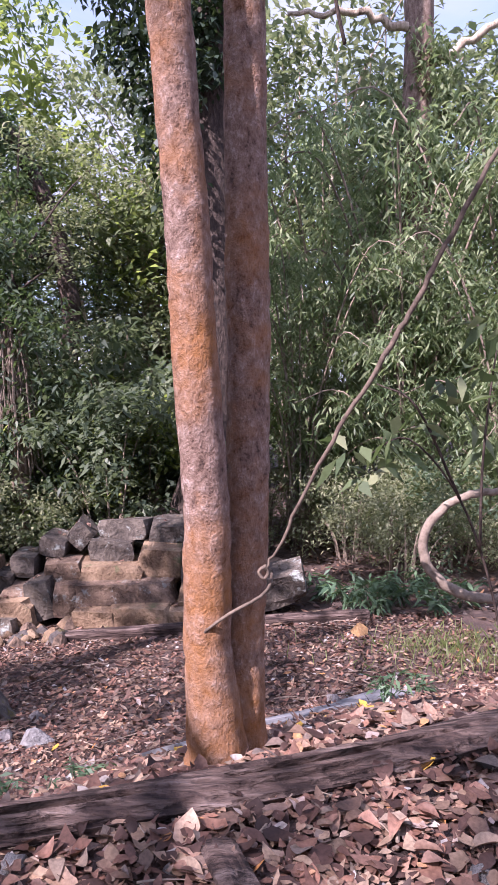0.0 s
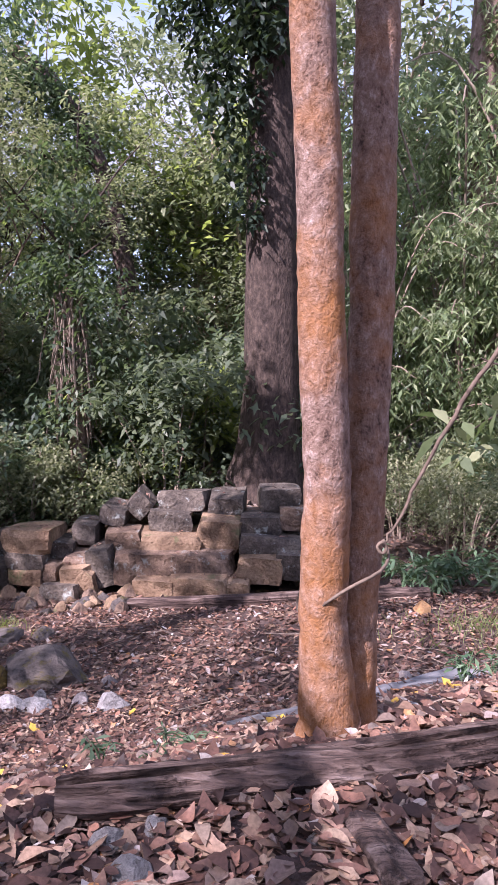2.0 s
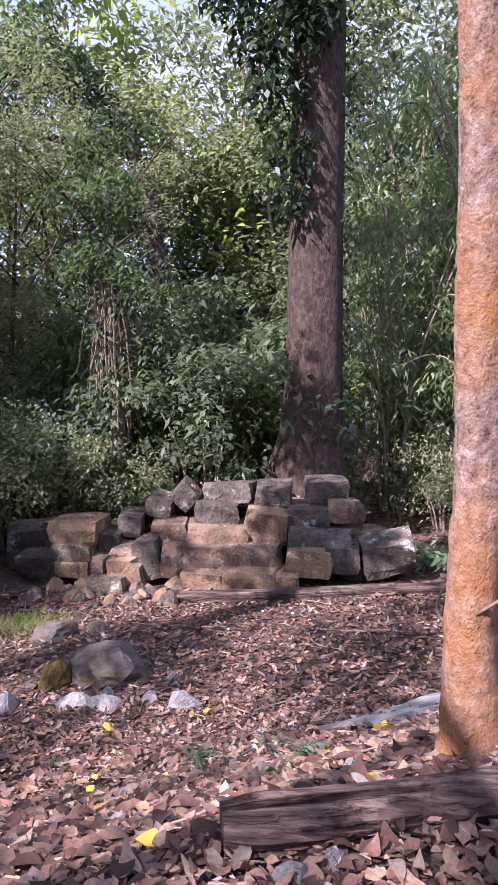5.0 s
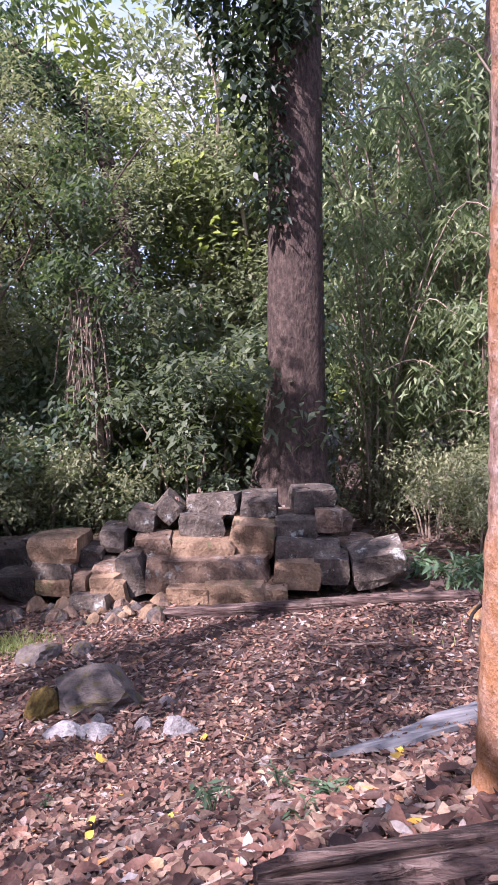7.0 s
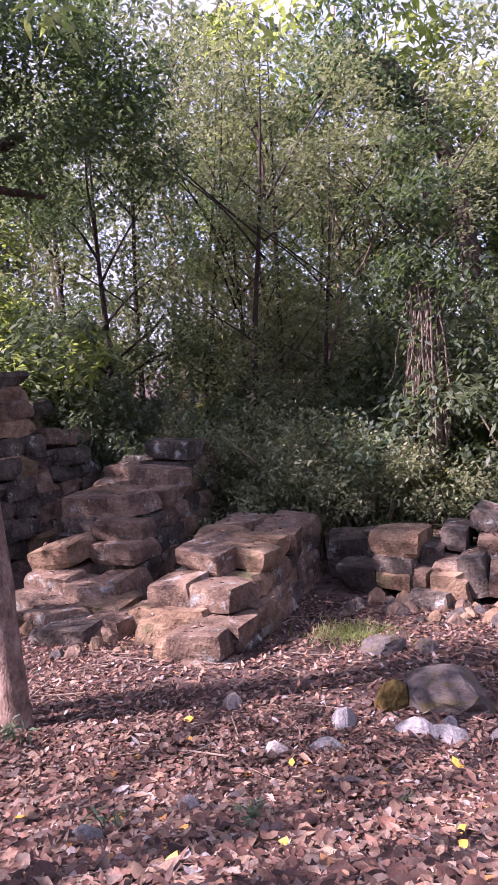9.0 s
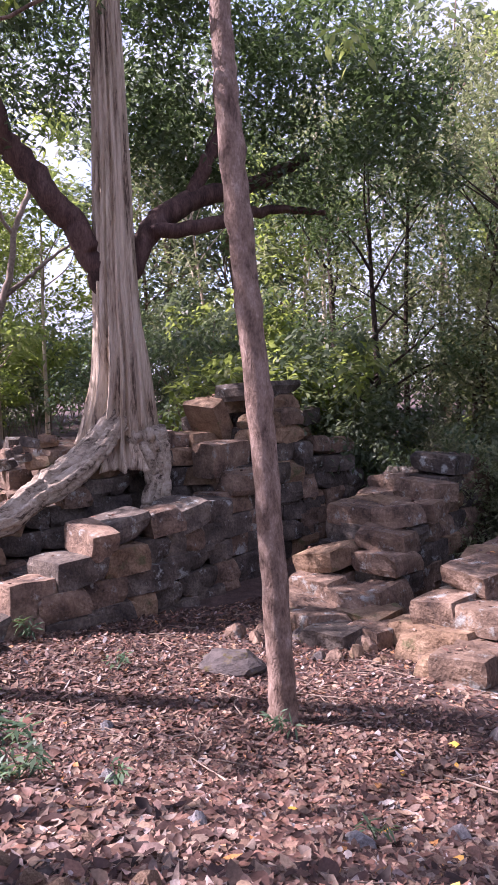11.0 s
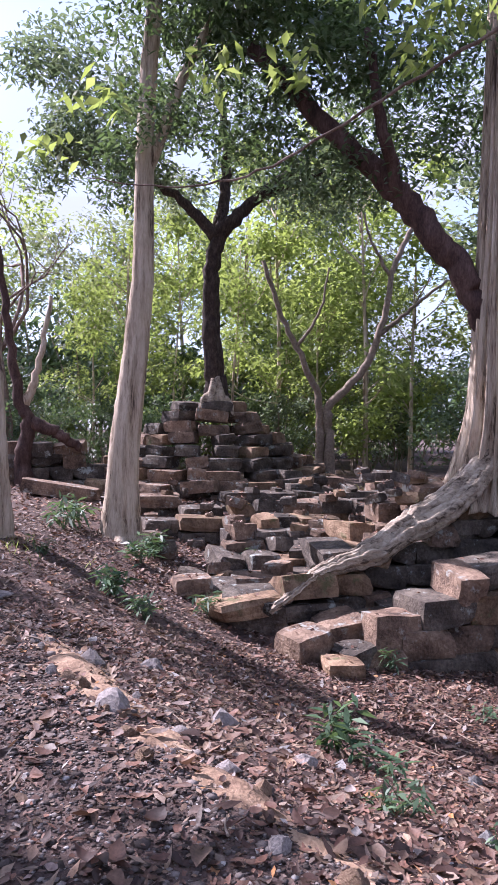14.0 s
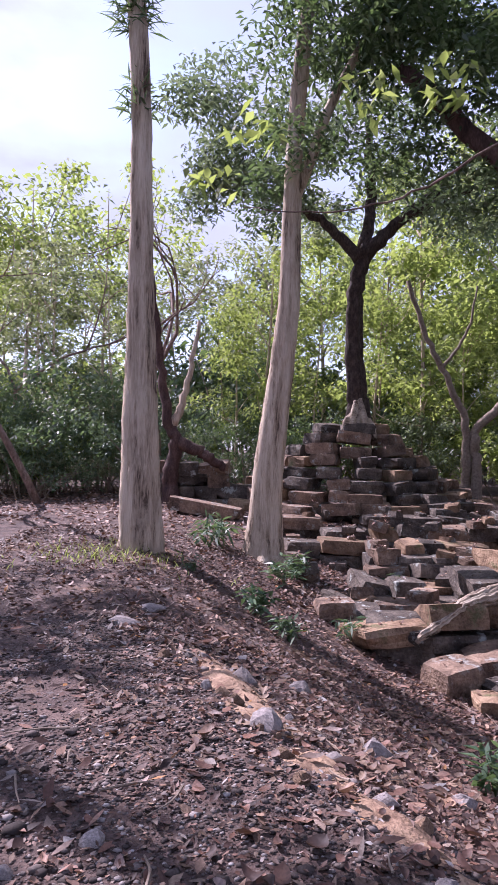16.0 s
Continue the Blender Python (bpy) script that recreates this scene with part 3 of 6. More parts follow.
# ruin that faces the track: a collapsed end wall, its stones set back as they rise
ruin = thing("ruined_wall", "collapsed laterite wall of large squared weathered blocks", "ruin")
LOW = [(-4.64, -2.04, 0.55, 0.30), (-4.24, -1.98, 0.39, 0.32), (-3.78, -2.07, 0.5, 0.47), (-2.53, -2.17, 0.58, 0.32), (-1.79, -2.16, 0.86, 0.38), (-1.17, -2.14, 0.34, 0.24), (-4.0, -2.27, 0.53, 0.29), (-0.81, -1.89, 0.67, 0.40), (-0.28, -1.84, 0.51, 0.38), (0.46, -1.80, 0.8, 0.52)]
MID = [(-4.63, -1.80, 0.6, 0.28), (-4.2, -1.69, 0.42, 0.33), (-3.86, -1.84, 0.44, 0.28), (-3.42, -1.88, 0.36, 0.58), (-3.06, -1.9, 0.34, 0.48), (-2.36, -1.58, 0.97, 0.31), (-2.08, -1.87, 1.47, 0.42), (-0.66, -1.60, 1.0, 0.31), (-0.82, -1.33, 0.63, 0.36), (-1.53, -1.45, 0.7, 0.54)]
HIGH = [(-4.66, -1.50, 0.74, 0.42), (-3.85, -1.45, 0.38, 0.33), (-3.15, -1.56, 0.56, 0.38), (-3.39, -1.18, 0.41, 0.28), (-2.99, -1.03, 0.36, 0.36), (-2.42, -1.26, 0.69, 0.32), (-2.19, -0.99, 0.76, 0.33), (-1.44, -1.05, 0.57, 0.41), (-0.54, -0.93, 0.65, 0.36), (-0.29, -1.21, 0.42, 0.35)]
TURNS = {(-3.42, -1.88): 14, (-2.99, -1.03): 42, (-3.78, -2.07): -9, (0.46, -1.80): 10, (-3.39, -1.18): -14, (-1.53, -1.45): 6}
for rows, tw in ((LOW, (2, 1, 3)), (MID, (3, 2, 3)), (HIGH, (2, 3, 0.6))):
    for x, z, w, h in rows:
        flat = x < -4.4
        dep = 0.95 if flat else pick.uniform(0.6, 0.85)
        y = 10.95 + (0.35 if flat else (z + 2.3)) + dep * 0.42
        stone(ruin, x, y, z, w * 1.04, dep, h * 1.04, pick.gauss(0, 5), pick.gauss(0, 3), -TURNS.get((x, z), pick.gauss(0, 2)), tone_of(tw))
for i in range(46):  # the core behind the face
    x = pick.uniform(-4.9, 0.5)
    z = pick.uniform(-2.3, -1.35 if -3.6 < x < -0.2 else -1.9)
    stone(ruin, x, 12.1 + (z + 2.3) * 0.7 + pick.uniform(0, 1.2), z, pick.uniform(0.5, 0.9), pick.uniform(0.5, 0.8), 0.36, pick.gauss(0, 8), pick.gauss(0, 4), pick.gauss(0, 4), tone_of((2, 3, 1)))

for x, y, z, w, h in ((-5.35, 11.7, -2.12, 0.7, 0.4), (-4.95, 12.2, -1.95, 0.6, 0.6), (-5.8, 12.4, -1.95, 0.7, 0.7), (-5.25, 12.5, -1.75, 0.55, 0.4)):
    stone(ruin, x, y, z, w, 0.6, h, pick.gauss(0, 8), 3, pick.gauss(0, 4), "dark")

# low wall stub beside it, stepped down toward the track
stub = thing("ruined_wall", "low wall stub of brown laterite blocks stepping down", "ruin")
wall_along_y(stub, pw((7.3, -5.45), (10.4, -6.0), (12, -6.25)), 0.75, 7.45, 11.6, pw((7.3, -1.95), (7.9, -1.8), (8.3, -1.55), (9.0, -1.4), (9.5, -1.22), (10.4, -1.16), (10.5, -1.02), (11.6, -1.0)), course=0.32, tones=(3, 3, 1), cap=(3, 1, 3))
wall_along_y(stub, pw((8, -6.25), (12, -6.9)), 0.75, 8.1, 11.4, pw((8.1, -1.85), (8.6, -1.55), (9.0, -1.28), (9.8, -1.1), (11.4, -1.05)), course=0.32, tones=(3, 3, 1), cap=(3, 1, 3))
for x, y, w, h in ((-7.45, 8.75, 0.85, 0.42), (-7.1, 8.3, 0.55, 0.36), (-6.4, 7.75, 0.5, 0.3), (-7.8, 9.2, 0.5, 0.3)):
    stone(stub, x, y, gr(x, y) + h * 0.36, w, 0.6, h, pick.gauss(0, 12), 4, 4, "warm")

# thick wall between the passages
pier = thing("ruined_wall", "tall crumbling laterite wall end with mossy ledges", "ruin")
wall_along_y(pier, pw((9.4, -8.4), (11, -8.7), (13.2, -9.15)), 0.95, 9.75, 13.2, pw((9.7, -1.5), (10.1, -1.2), (10.3, -0.72), (11.4, -0.7), (11.6, -0.2), (13.2, -0.2)), course=0.35, tones=(3, 4, 1), cap=(4, 1, 1))
wall_along_y(pier, pw((9, -9.3), (13, -9.9)), 0.95, 9.0, 13, pw((8.9, -1.9), (9.3, -1.65), (9.7, -1.5), (9.95, -1.0), (10.5, -0.66), (11.6, -0.7), (12, -0.25), (13, -0.2)), course=0.35, tones=(3, 4, 1), cap=(4, 1, 2))
for x, y, w, h in ((-9.5, 8.6, 1.1, 0.32), (-9.0, 8.2, 0.9, 0.3), (-8.5, 9.0, 0.8, 0.34), (-8.3, 7.9, 0.7, 0.24), (-9.0, 9.1, 0.9, 0.5), (-8.0, 8.5, 0.6, 0.25), (-8.7, 9.5, 0.7, 0.6)):
    stone(pier, x, y, gr(x, y) + h * 0.35, w, 0.8, h + 0.08, pick.gauss(0, 10), 5, pick.gauss(0, 5), tone_of((3, 1, 3)))

# long gallery wall
gallery = thing("gallery_wall", "long dark gallery wall of lichen spotted stone blocks", "ruin")
gface = pw((4.4, -10.6), (6.1, -10.85), (7.7, -11.4), (9.4, -11.85), (12, -12.1))
wall_along_y(gallery, gface, 0.9, 4.75, 11.6, pw((4.6, -1.2), (5.0, -1.0), (5.25, -0.62), (6.3, -0.55), (6.5, -0.4), (8.8, -0.38), (9.2, -0.2), (11.6, -0.1)), course=0.4, tones=(0.8, 5, 0.2), cap=(1.5, 4, 0.6))
for x, y, w, h in ((-11.6, 4.55, 0.8, 0.55), (-12.1, 5.2, 0.9, 0.6), (-11.1, 4.5, 0.7, 0.75), (-11.75, 6.2, 0.7, 1.0), (-12.0, 7.2, 0.7, 1.1), (-10.9, 4.15, 0.6, 0.3), (-11.3, 5.3, 0.8, 1.0)):
    stone(gallery, x, y, gr(x, y) + h * 0.5 - 0.05, w, 0.8, h, pick.gauss(0, 6), 3, 3, tone_of((3, 3, 1)))

# wall under the strangler tree, with the tower stump at its far end
root_wall = thing("ruined_wall", "broken stone wall gripped by pale tree roots", "ruin")
rface = pw((3, -11.8), (5, -12.4), (7.5, -12.95), (11, -12.8))
wall_along_y(root_wall, rface, 1.0, 3.2, 9.2, pw((3.1, -1.1), (3.6, -0.75), (4.4, -0.55), (5.6, -0.5), (5.9, -0.1), (6.4, 0.15), (7.2, 0.45), (9.2, 0.4)), tones=(0.8, 5, 0.2), cap=(2, 3, 0.8))
wall_along_y(root_wall, lambda y: rface(y) - 0.95, 1.0, 4.2, 9.2, pw((4.2, -0.7), (5.5, -0.2), (6.5, 0.3), (9.2, 0.5)), tones=(0.8, 5, 0.2), cap=(2, 3, 0.8))
tower = thing("tower_stump", "stump of a stone tower with loose capping slabs", "ruin")
wall_along_y(tower, pw((9, -12.35), (12.5, -11.9)), 1.0, 9.0, 12.6, pw((9.0, -0.1), (9.8, 0.05), (10, 0.35), (10.4, 1.1), (11.4, 1.2), (11.5, 0.5), (12.6, 0.0)), tones=(2, 3, 1), cap=(2, 1, 4))
wall_along_y(tower, pw((9, -13.3), (12.5, -12.9)), 1.0, 8.8, 12.2, pw((8.8, 0.35), (9.8, 0.5), (10.2, 1.1), (11.2, 1.2), (12.2, 0.8)), tones=(2, 3, 1), cap=(2, 1, 4))
stone(tower, -12.85, 10.75, 1.42, 1.2, 1.5, 0.36, 8, 0, 2, "dark")
stone(tower, -13.3, 9.7, 0.85, 0.8, 0.35, 0.95, 15, 35, 8, "warm")
stone(tower, -12.5, 9.35, 0.12, 0.6, 1.0, 0.62, 4, 0, 0, "mid")
for dz, dy in ((0.5, 0.0), (0.82, 0.15)):
    stone(tower, -12.45, 10.4 + dy, dz, 0.7, 0.95, 0.3, 6, 0, 0, "warm")

# stepped terrace in front of the mound
terrace = thing("stone_terrace", "tumbled terrace of long stone steps with weeds", "ruin")
for i, (x, z, y0, y1) in enumerate(((-12.6, -1.0, 2.3, 3.4), (-13.4, -0.98, 1.7, 4.2), (-14.2, -0.80, 2.6, 6.2), (-15.0, -0.62, 1.9, 6.8), (-15.9, -0.50, 3.0, 7.4), (-16.8, -0.34, 1.5, 7.6), (-17.8, -0.2, 2.4, 8.0), (-18.8, -0.02, 1.4, 8.4), (-19.8, 0.12, 2.6, 8.6), (-20.9, 0.2, 4.6, 9.2))):
    y = y0
    while y < y1:
        L = pick.uniform(0.5, 1.25)
        slip = pick.random() < 0.28
        jit, ang = (0.28, 13) if slip else (0.09, 2.5)
        if pick.random() < 0.9:
            h = pick.uniform(0.24, 0.34)
            xe = x + 0.45 * math.sin(y * 0.9 + i)
            stone(terrace, xe + pick.uniform(-jit, jit), y + L / 2, z - h / 2 + pick.uniform(-0.04, 0.04), pick.uniform(0.6, 0.85), L * 0.98, h, pick.gauss(0, ang), pick.gauss(0, ang * 0.6), pick.gauss(0, ang * 0.6), tone_of((2, 5, 0.5)))
            stone(terrace, xe - 0.12, y + L / 2, z - 0.3 - h / 2, 0.85, L, 0.36, pick.gauss(0, 2), 0, 0, tone_of((1, 5, 0.3)))
            if pick.random() < 0.12:
                stone(terrace, xe - 0.2, y + L / 2, z + 0.13, 0.5, L * 0.6, 0.28, pick.gauss(0, 14), pick.gauss(0, 6), pick.gauss(0, 6), tone_of((3, 1, 2)))
        y += L
for i in range(90):  # broken bits lying on the steps
    x, y = pick.uniform(-20.5, -12.8), pick.uniform(1.6, 8.2)
    w = pick.uniform(0.16, 0.42)
    top_z = max([q[2] for q in TOPS if abs(q[0] - x) < 0.4 and abs(q[1] - y) < 0.45] or [gr(x, y)])
    stone(terrace, x, y, top_z + w * 0.16, w, w * pick.uniform(0.7, 1.1), w * 0.5, pick.uniform(0, 180), pick.gauss(0, 8), pick.gauss(0, 8), tone_of((3, 3, 1)))
# flat boulder-like slab and loose blocks at its foot
flat = thing("flat_slab", "broad flat tan stone slab lying on leaves", "stone")
stone(flat, -12.3, 2.55, -1.14, 1.0, 1.15, 0.28, 18, 3, -4, "warm")
for x, y, w, h in ((-11.1, 3.2, 0.62, 0.4), (-10.8, 3.8, 0.5, 0.28), (-10.4, 3.5, 0.5, 0.2), (-11.6, 3.9, 0.7, 0.5), (-12.9, 1.9, 0.6, 0.3)):
    s = tagged(stone(None, x, y, gr(x, y) + h * 0.42, w, w * 0.95, h, pick.uniform(-30, 30), pick.gauss(0, 5), pick.gauss(0, 5), tone_of((3, 2, 1))), "loose squared stone block fallen on dead leaves", "stone", "fallen blocks")
    s.name = "fallen_stone_block"

# mound of stones under the far tree
mound = thing("stone_mound", "stepped mound of collapsed stone blocks", "ruin")
for lvl in range(8):
    rad = 3.5 - lvl * 0.40
    n = int(rad * 7.0)
    for i in range(n):
        a = 2 * math.pi * (i + pick.uniform(-0.2, 0.2)) / n
        if math.cos(a) < -0.55:
            continue
        q = rad * pick.uniform(0.93, 1.05)
        stone(mound, -22.9 + q * math.cos(a) * 0.85, 4.1 + q * math.sin(a), 0.0 + lvl * 0.31 + pick.uniform(-0.05, 0.05), 0.72, pick.uniform(0.5, 0.95), 0.30, math.degrees(a) + pick.gauss(0, 8), pick.gauss(0, 4), pick.gauss(0, 4), tone_of((2.5, 3, 0.9)))
# low ruin behind the two pale trunks
back_ruin = thing("ruined_wall", "low dark ruin under a twisted root tree", "ruin")
wall_along_y(back_ruin, pw((-3, -22.2), (2, -22)), 1.0, -2.2, 1.6, pw((-2.2, 0.3), (-1.6, 1.0), (-0.2, 1.1), (0.6, 0.6), (1.6, 0.2)), tones=(2, 4, 0.5), cap=(3, 2, 1), deep=0.1)
slab = thing("fallen_slab", "long reddish slab resting aslant on the ground", "stone")
stone(slab, -19.4, -0.2, 0.08, 0.7, 1.7, 0.3, -8, 9, 0, "mid")

# ---------- rocks ----------


def rock_mesh(seed, rough=0.5, sub=2, clip=0.6):
    bm = bmesh.new()
    bmesh.ops.create_icosphere(bm, subdivisions=sub, radius=1.0)
    o = Vector((seed * 3.1, seed * 1.7, seed))
    for v in bm.verts:
        k = 1 + rough * noise.noise(v.co * 1.1 + o) + rough * 0.5 * noise.noise(v.co * 2.6 + o)
        c = v.co * k
        for nrm in ((0.8, 0.3, 0.5), (-0.6, 0.7, 0.3), (0.1, -0.9, 0.4), (-0.5, -0.5, 0.7)):
            q = Vector(nrm).normalized()
            d = c.dot(q) - clip
            if d > 0:
                c -= q * d * 0.85
        v.co = c
    me = bpy.data.meshes.new("rock")
    bm.to_mesh(me)
    bm.free()
    return me


def rock(x, y, size, squash, material, label, seed, group="", name="rock", rz=None, sink=0.25):
    me = rock_mesh(seed, 0.42, 3, 0.8) if name == "boulder" else rock_mesh(seed)
    me.materials.append(material)
    ob = new(name, me)
    r = pick.uniform(0, 360) if rz is None else rz
    ob.matrix_basis = pose(x, y, gr(x, y) + size * squash * (1 - 2 * sink) * 0.8, 0, 0, r) @ Matrix.Diagonal((size, size * 0.75, size * squash, 1))
    return tagged(ob, label, "rock", group)


for i, (x, y, s, q) in enumerate(((-1.97, 6.2, 0.17, 0.8), (-2.95, 6.25, 0.2, 0.5), (-2.68, 6.22, 0.2, 0.35), (-2.75, 6.5, 0.1, 0.8), (-3.62, 6.2, 0.16, 0.8), (-3.57, 5.68, 0.15, 0.45), (-0.92, 2.12, 0.075, 0.7), (-0.79, 2.2, 0.06, 0.7), (-0.24, 2.16, 0.06, 0.45), (-0.82, 1.98, 0.09, 0.5), (0.68, 2.08, 0.07, 0.5), (0.82, 2.2, 0.06, 0.7), (-3.95, 3.2, 0.11, 0.7), (-4.4, 2.45, 0.09, 0.7), (-5.4, 2.5, 0.11, 0.8), (-7.2, 3.5, 0.1, 0.7))):
    rock(x, y, s, q, M_WHITE_ROCK, "angular whitish rock lying among dead leaves", i + 1, "pale rocks")
for i, (x, y, s, q) in enumerate(((-2.2, 7.0, 0.1, 0.7), (-2.3, 6.35, 0.12, 0.6), (-3.9, 5.4, 0.13, 0.7), (-3.85, 4.05, 0.13, 0.6), (-4.86, 6.33, 0.14, 0.7), (-6.3, 1.05, 0.12, 0.8), (-5.87, 0.29, 0.13, 0.7), (-8.24, -0.86, 0.17, 0.25), (-8.9, -0.65, 0.17, 0.3), (-6.9, 0.2, 0.14, 0.6), (-5.9, 1.5, 0.1, 0.6), (-7.6, 0.7, 0.15, 0.5), (-4.5, -0.5, 0.06, 0.6), (-4.3, -0.8, 0.05, 0.7), (0.75, 6.6, 0.12, 0.6))):
    rock(x, y, s, q, M_GREY_ROCK, "rough grey brown rock half sunk in the ground", i + 30, "grey rocks")
rock(1.44, 9.53, 0.17, 0.85, M_ORANGE_ROCK, "rounded orange rock near the long timber", 60)
rock(-2.9, 7.05, 0.46, 0.52, M_MOSS_ROCK, "dark mossy boulder in the leaf litter", 63, name="boulder")
M_YELLOW_MOSS = surface("yellow_moss", [(0.3, (0.07, 0.05, 0.025)), (0.5, (0.19, 0.13, 0.035)), (0.75, (0.30, 0.21, 0.06))], 6, fine=40, bump=0.9, bump_dist=0.03)
rock(-3.36, 6.85, 0.22, 0.8, M_YELLOW_MOSS, "small boulder covered in yellow moss", 64, name="boulder")
for i, (x, y, s) in enumerate(((-4.05, 8.7, 0.3), (-3.55, 8.9, 0.2), (-3.46, 10.7, 0.18), (-8.0, 5.7, 0.42), (-4.5, 10.6, 0.2))):
    rock(x, y, s, 0.5, M_MOSS_ROCK, "brown mossy stone near the ruins", 70 + i, "mossy stones", name="boulder")

for i in range(56):
    rock(pick.uniform(-5.2, -2.4) if i < 40 else pick.uniform(-9.5, -7.2), pick.uniform(10.25, 11.25) if i < 40 else pick.uniform(6.6, 8.0), pick.uniform(0.07, 0.24), pick.uniform(0.5, 0.8), (M_STONE_WARM, M_STONE, M_MOSS_ROCK)[i % 3], "rough brown rubble stone below the ruin", 100 + i, "rubble stones", name="rubble_stone")

# crumbling lip of ochre earth along the bank
M_OCHRE = surface("ochre_earth", [(0.3, (0.17, 0.105, 0.07)), (0.5, (0.31, 0.205, 0.135)), (0.75, (0.46, 0.33, 0.22))], 7, fine=50, bump=1.0, bump_dist=0.03, vary=0.2)
lx, lo = np.linspace(-8.2, -3.0, 210), np.linspace(-0.4, 0.75, 34)
LX, LO = np.meshgrid(lx, lo)
LY = rim(LX) + 0.12 + LO
lump = wob(LX * 2.1, LY * 2.3) * 0.5 + wob(LX * 6.3 + 2, LY * 6.7) * 0.32 + wob(LX * 15, LY * 16) * 0.16
edge = np.clip(1 - np.abs((LO - 0.15) / 0.5), 0, 1) * np.clip((LX + 8.2) / 0.8, 0, 1) * np.clip((-3.0 - LX) / 0.6, 0, 1)
LZ = ground(LX, LY) - 0.06 + edge * 0.085 + lump * 0.075
li = (np.arange(33)[:, None] * 210 + np.arange(209)[None]).ravel()
tagged(part("earth_lip", mesh("earth_lip", np.stack([LX.ravel(), LY.ravel(), LZ.ravel()], 1), np.stack([li, li + 1, li + 211, li + 210], 1)), M_OCHRE), "crumbling lip of bare ochre earth along the bank", "ground", kind="structure")
for i in range(40):
    x = pick.uniform(-7.6, -3.2)
    rock(x, float(rim(x)) + pick.gauss(0.2, 0.25), pick.uniform(0.03, 0.085), pick.uniform(0.5, 0.8), M_OCHRE if i % 3 else M_GREY_ROCK, "small crumbled clod of earth on the bank", 300 + i, "earth clods", name="earth_clod")

# ---------- timbers ----------


def timber(name, line, w, h, label, seed, worn=0.1):
    """A squared, split and weathered beam along a line."""
    r0 = np.random.default_rng(seed)
    p = bend(line, 14)
    n = len(p)
    v = []
    prof = []
    for q in range(30):
        a = 2 * math.pi * q / 30 - 2.2
        c, d = math.cos(a), math.sin(a)
        e = max(abs(c), abs(d)) ** 0.75
        prof.append((c / e, -d / e))
    keep = r0.uniform(-1, 1, len(prof))
    for i in range(n):
        t = p[min(i + 1, n - 1)] - p[max(i - 1, 0)]
        t /= np.linalg.norm(t)
        s = np.cross(t, (0, 0, 1.0))
        s /= np.linalg.norm(s)
        u = np.cross(s, t)
        end = 0.7 + 0.3 * min(1, min(i, n - 1 - i) / 2.5)
        for q, (a, b) in enumerate(prof):
            k = worn * (0.75 * keep[q] + 0.35 * math.sin(i * 0.21 + 2.4 * q + seed) + 0.22 * r0.uniform(-1, 1))
            v.append(p[i] + s * w * 0.5 * (a + k * 0.6) * end + u * h * 0.5 * (b + k) * (0.85 + 0.15 * end))
    m = len(prof)
    f = [(i * m + j, i * m + (j + 1) % m, (i + 1) * m + (j + 1) % m, (i + 1) * m + j) for i in range(n - 1) for j in range(m)]
    f += [tuple(range(m)), tuple((n - 1) * m + j for j in reversed(range(m)))]
    me = mesh(name, np.array(v), f)
    return tagged(part(name, me, M_TIMBER), label, "timber")


log_line = [(-1.15, 2.30), (-0.55, 2.44), (0.0, 2.60), (0.6, 2.78), (1.2, 3.0), (2.3, 3.35)]
timber("timber_beam", [(x, y, max(gr(x, y), -0.05) + 0.035) for x, y in log_line], 0.22, 0.13, "split weathered grey brown beam lying along the bank", 2, 0.36)
timber("timber_beam", [(x, y, gr(x, y) + 0.07) for x, y in ((-2.95, 10.45), (-1.2, 10.5), (0.2, 10.55), (1.75, 10.6))], 0.2, 0.17, "long reddish timber lying before the ruin", 4, 0.08)
timber("wood_fragment", [(x, y, gr(x, y) + 0.03) for x, y in ((-0.13, 2.2), (-0.08, 2.05), (-0.02, 1.88))], 0.12, 0.09, "short dark charred piece of wood", 6, 0.15)

bn = 16
bu = np.linspace(0, 1, bn)
bx, by = -0.62 + 2.0 * bu, 4.62 + 2.05 * bu
bv = []
for j, off in enumerate((-0.26, -0.09, 0.09, 0.24)):
    for i in range(bn):
        x, y = bx[i] - off * 0.72 + 0.02 * math.sin(i * 2.1 + j), by[i] + off * 0.7
        bv.append((x, y, gr(x, y) + 0.055 + 0.012 * math.sin(i * 0.8 + j)))
bf = [(j * bn + i, j * bn + i + 1, (j + 1) * bn + i + 1, (j + 1) * bn + i) for j in range(3) for i in range(bn - 1)]
board = tagged(part("board", mesh("board", bv, bf), M_BOARD), "flat grey weathered board sunk among dead leaves", "board")
sol = board.modifiers.new("thickness", "SOLIDIFY")
sol.thickness, sol.offset = 0.03, -1

# ---------- trees ----------


def trunk_part(parent, points, radii, material, sides=12, name="trunk", label="", **kw):
    v, f = tube(points, radii, sides, **kw)
    return part(name, mesh(name, v, f, True), material, parent, label)


def lerp_r(n, *stops):
    return np.interp(np.linspace(0, 1, n), [s[0] for s in stops], [s[1] for s in stops])


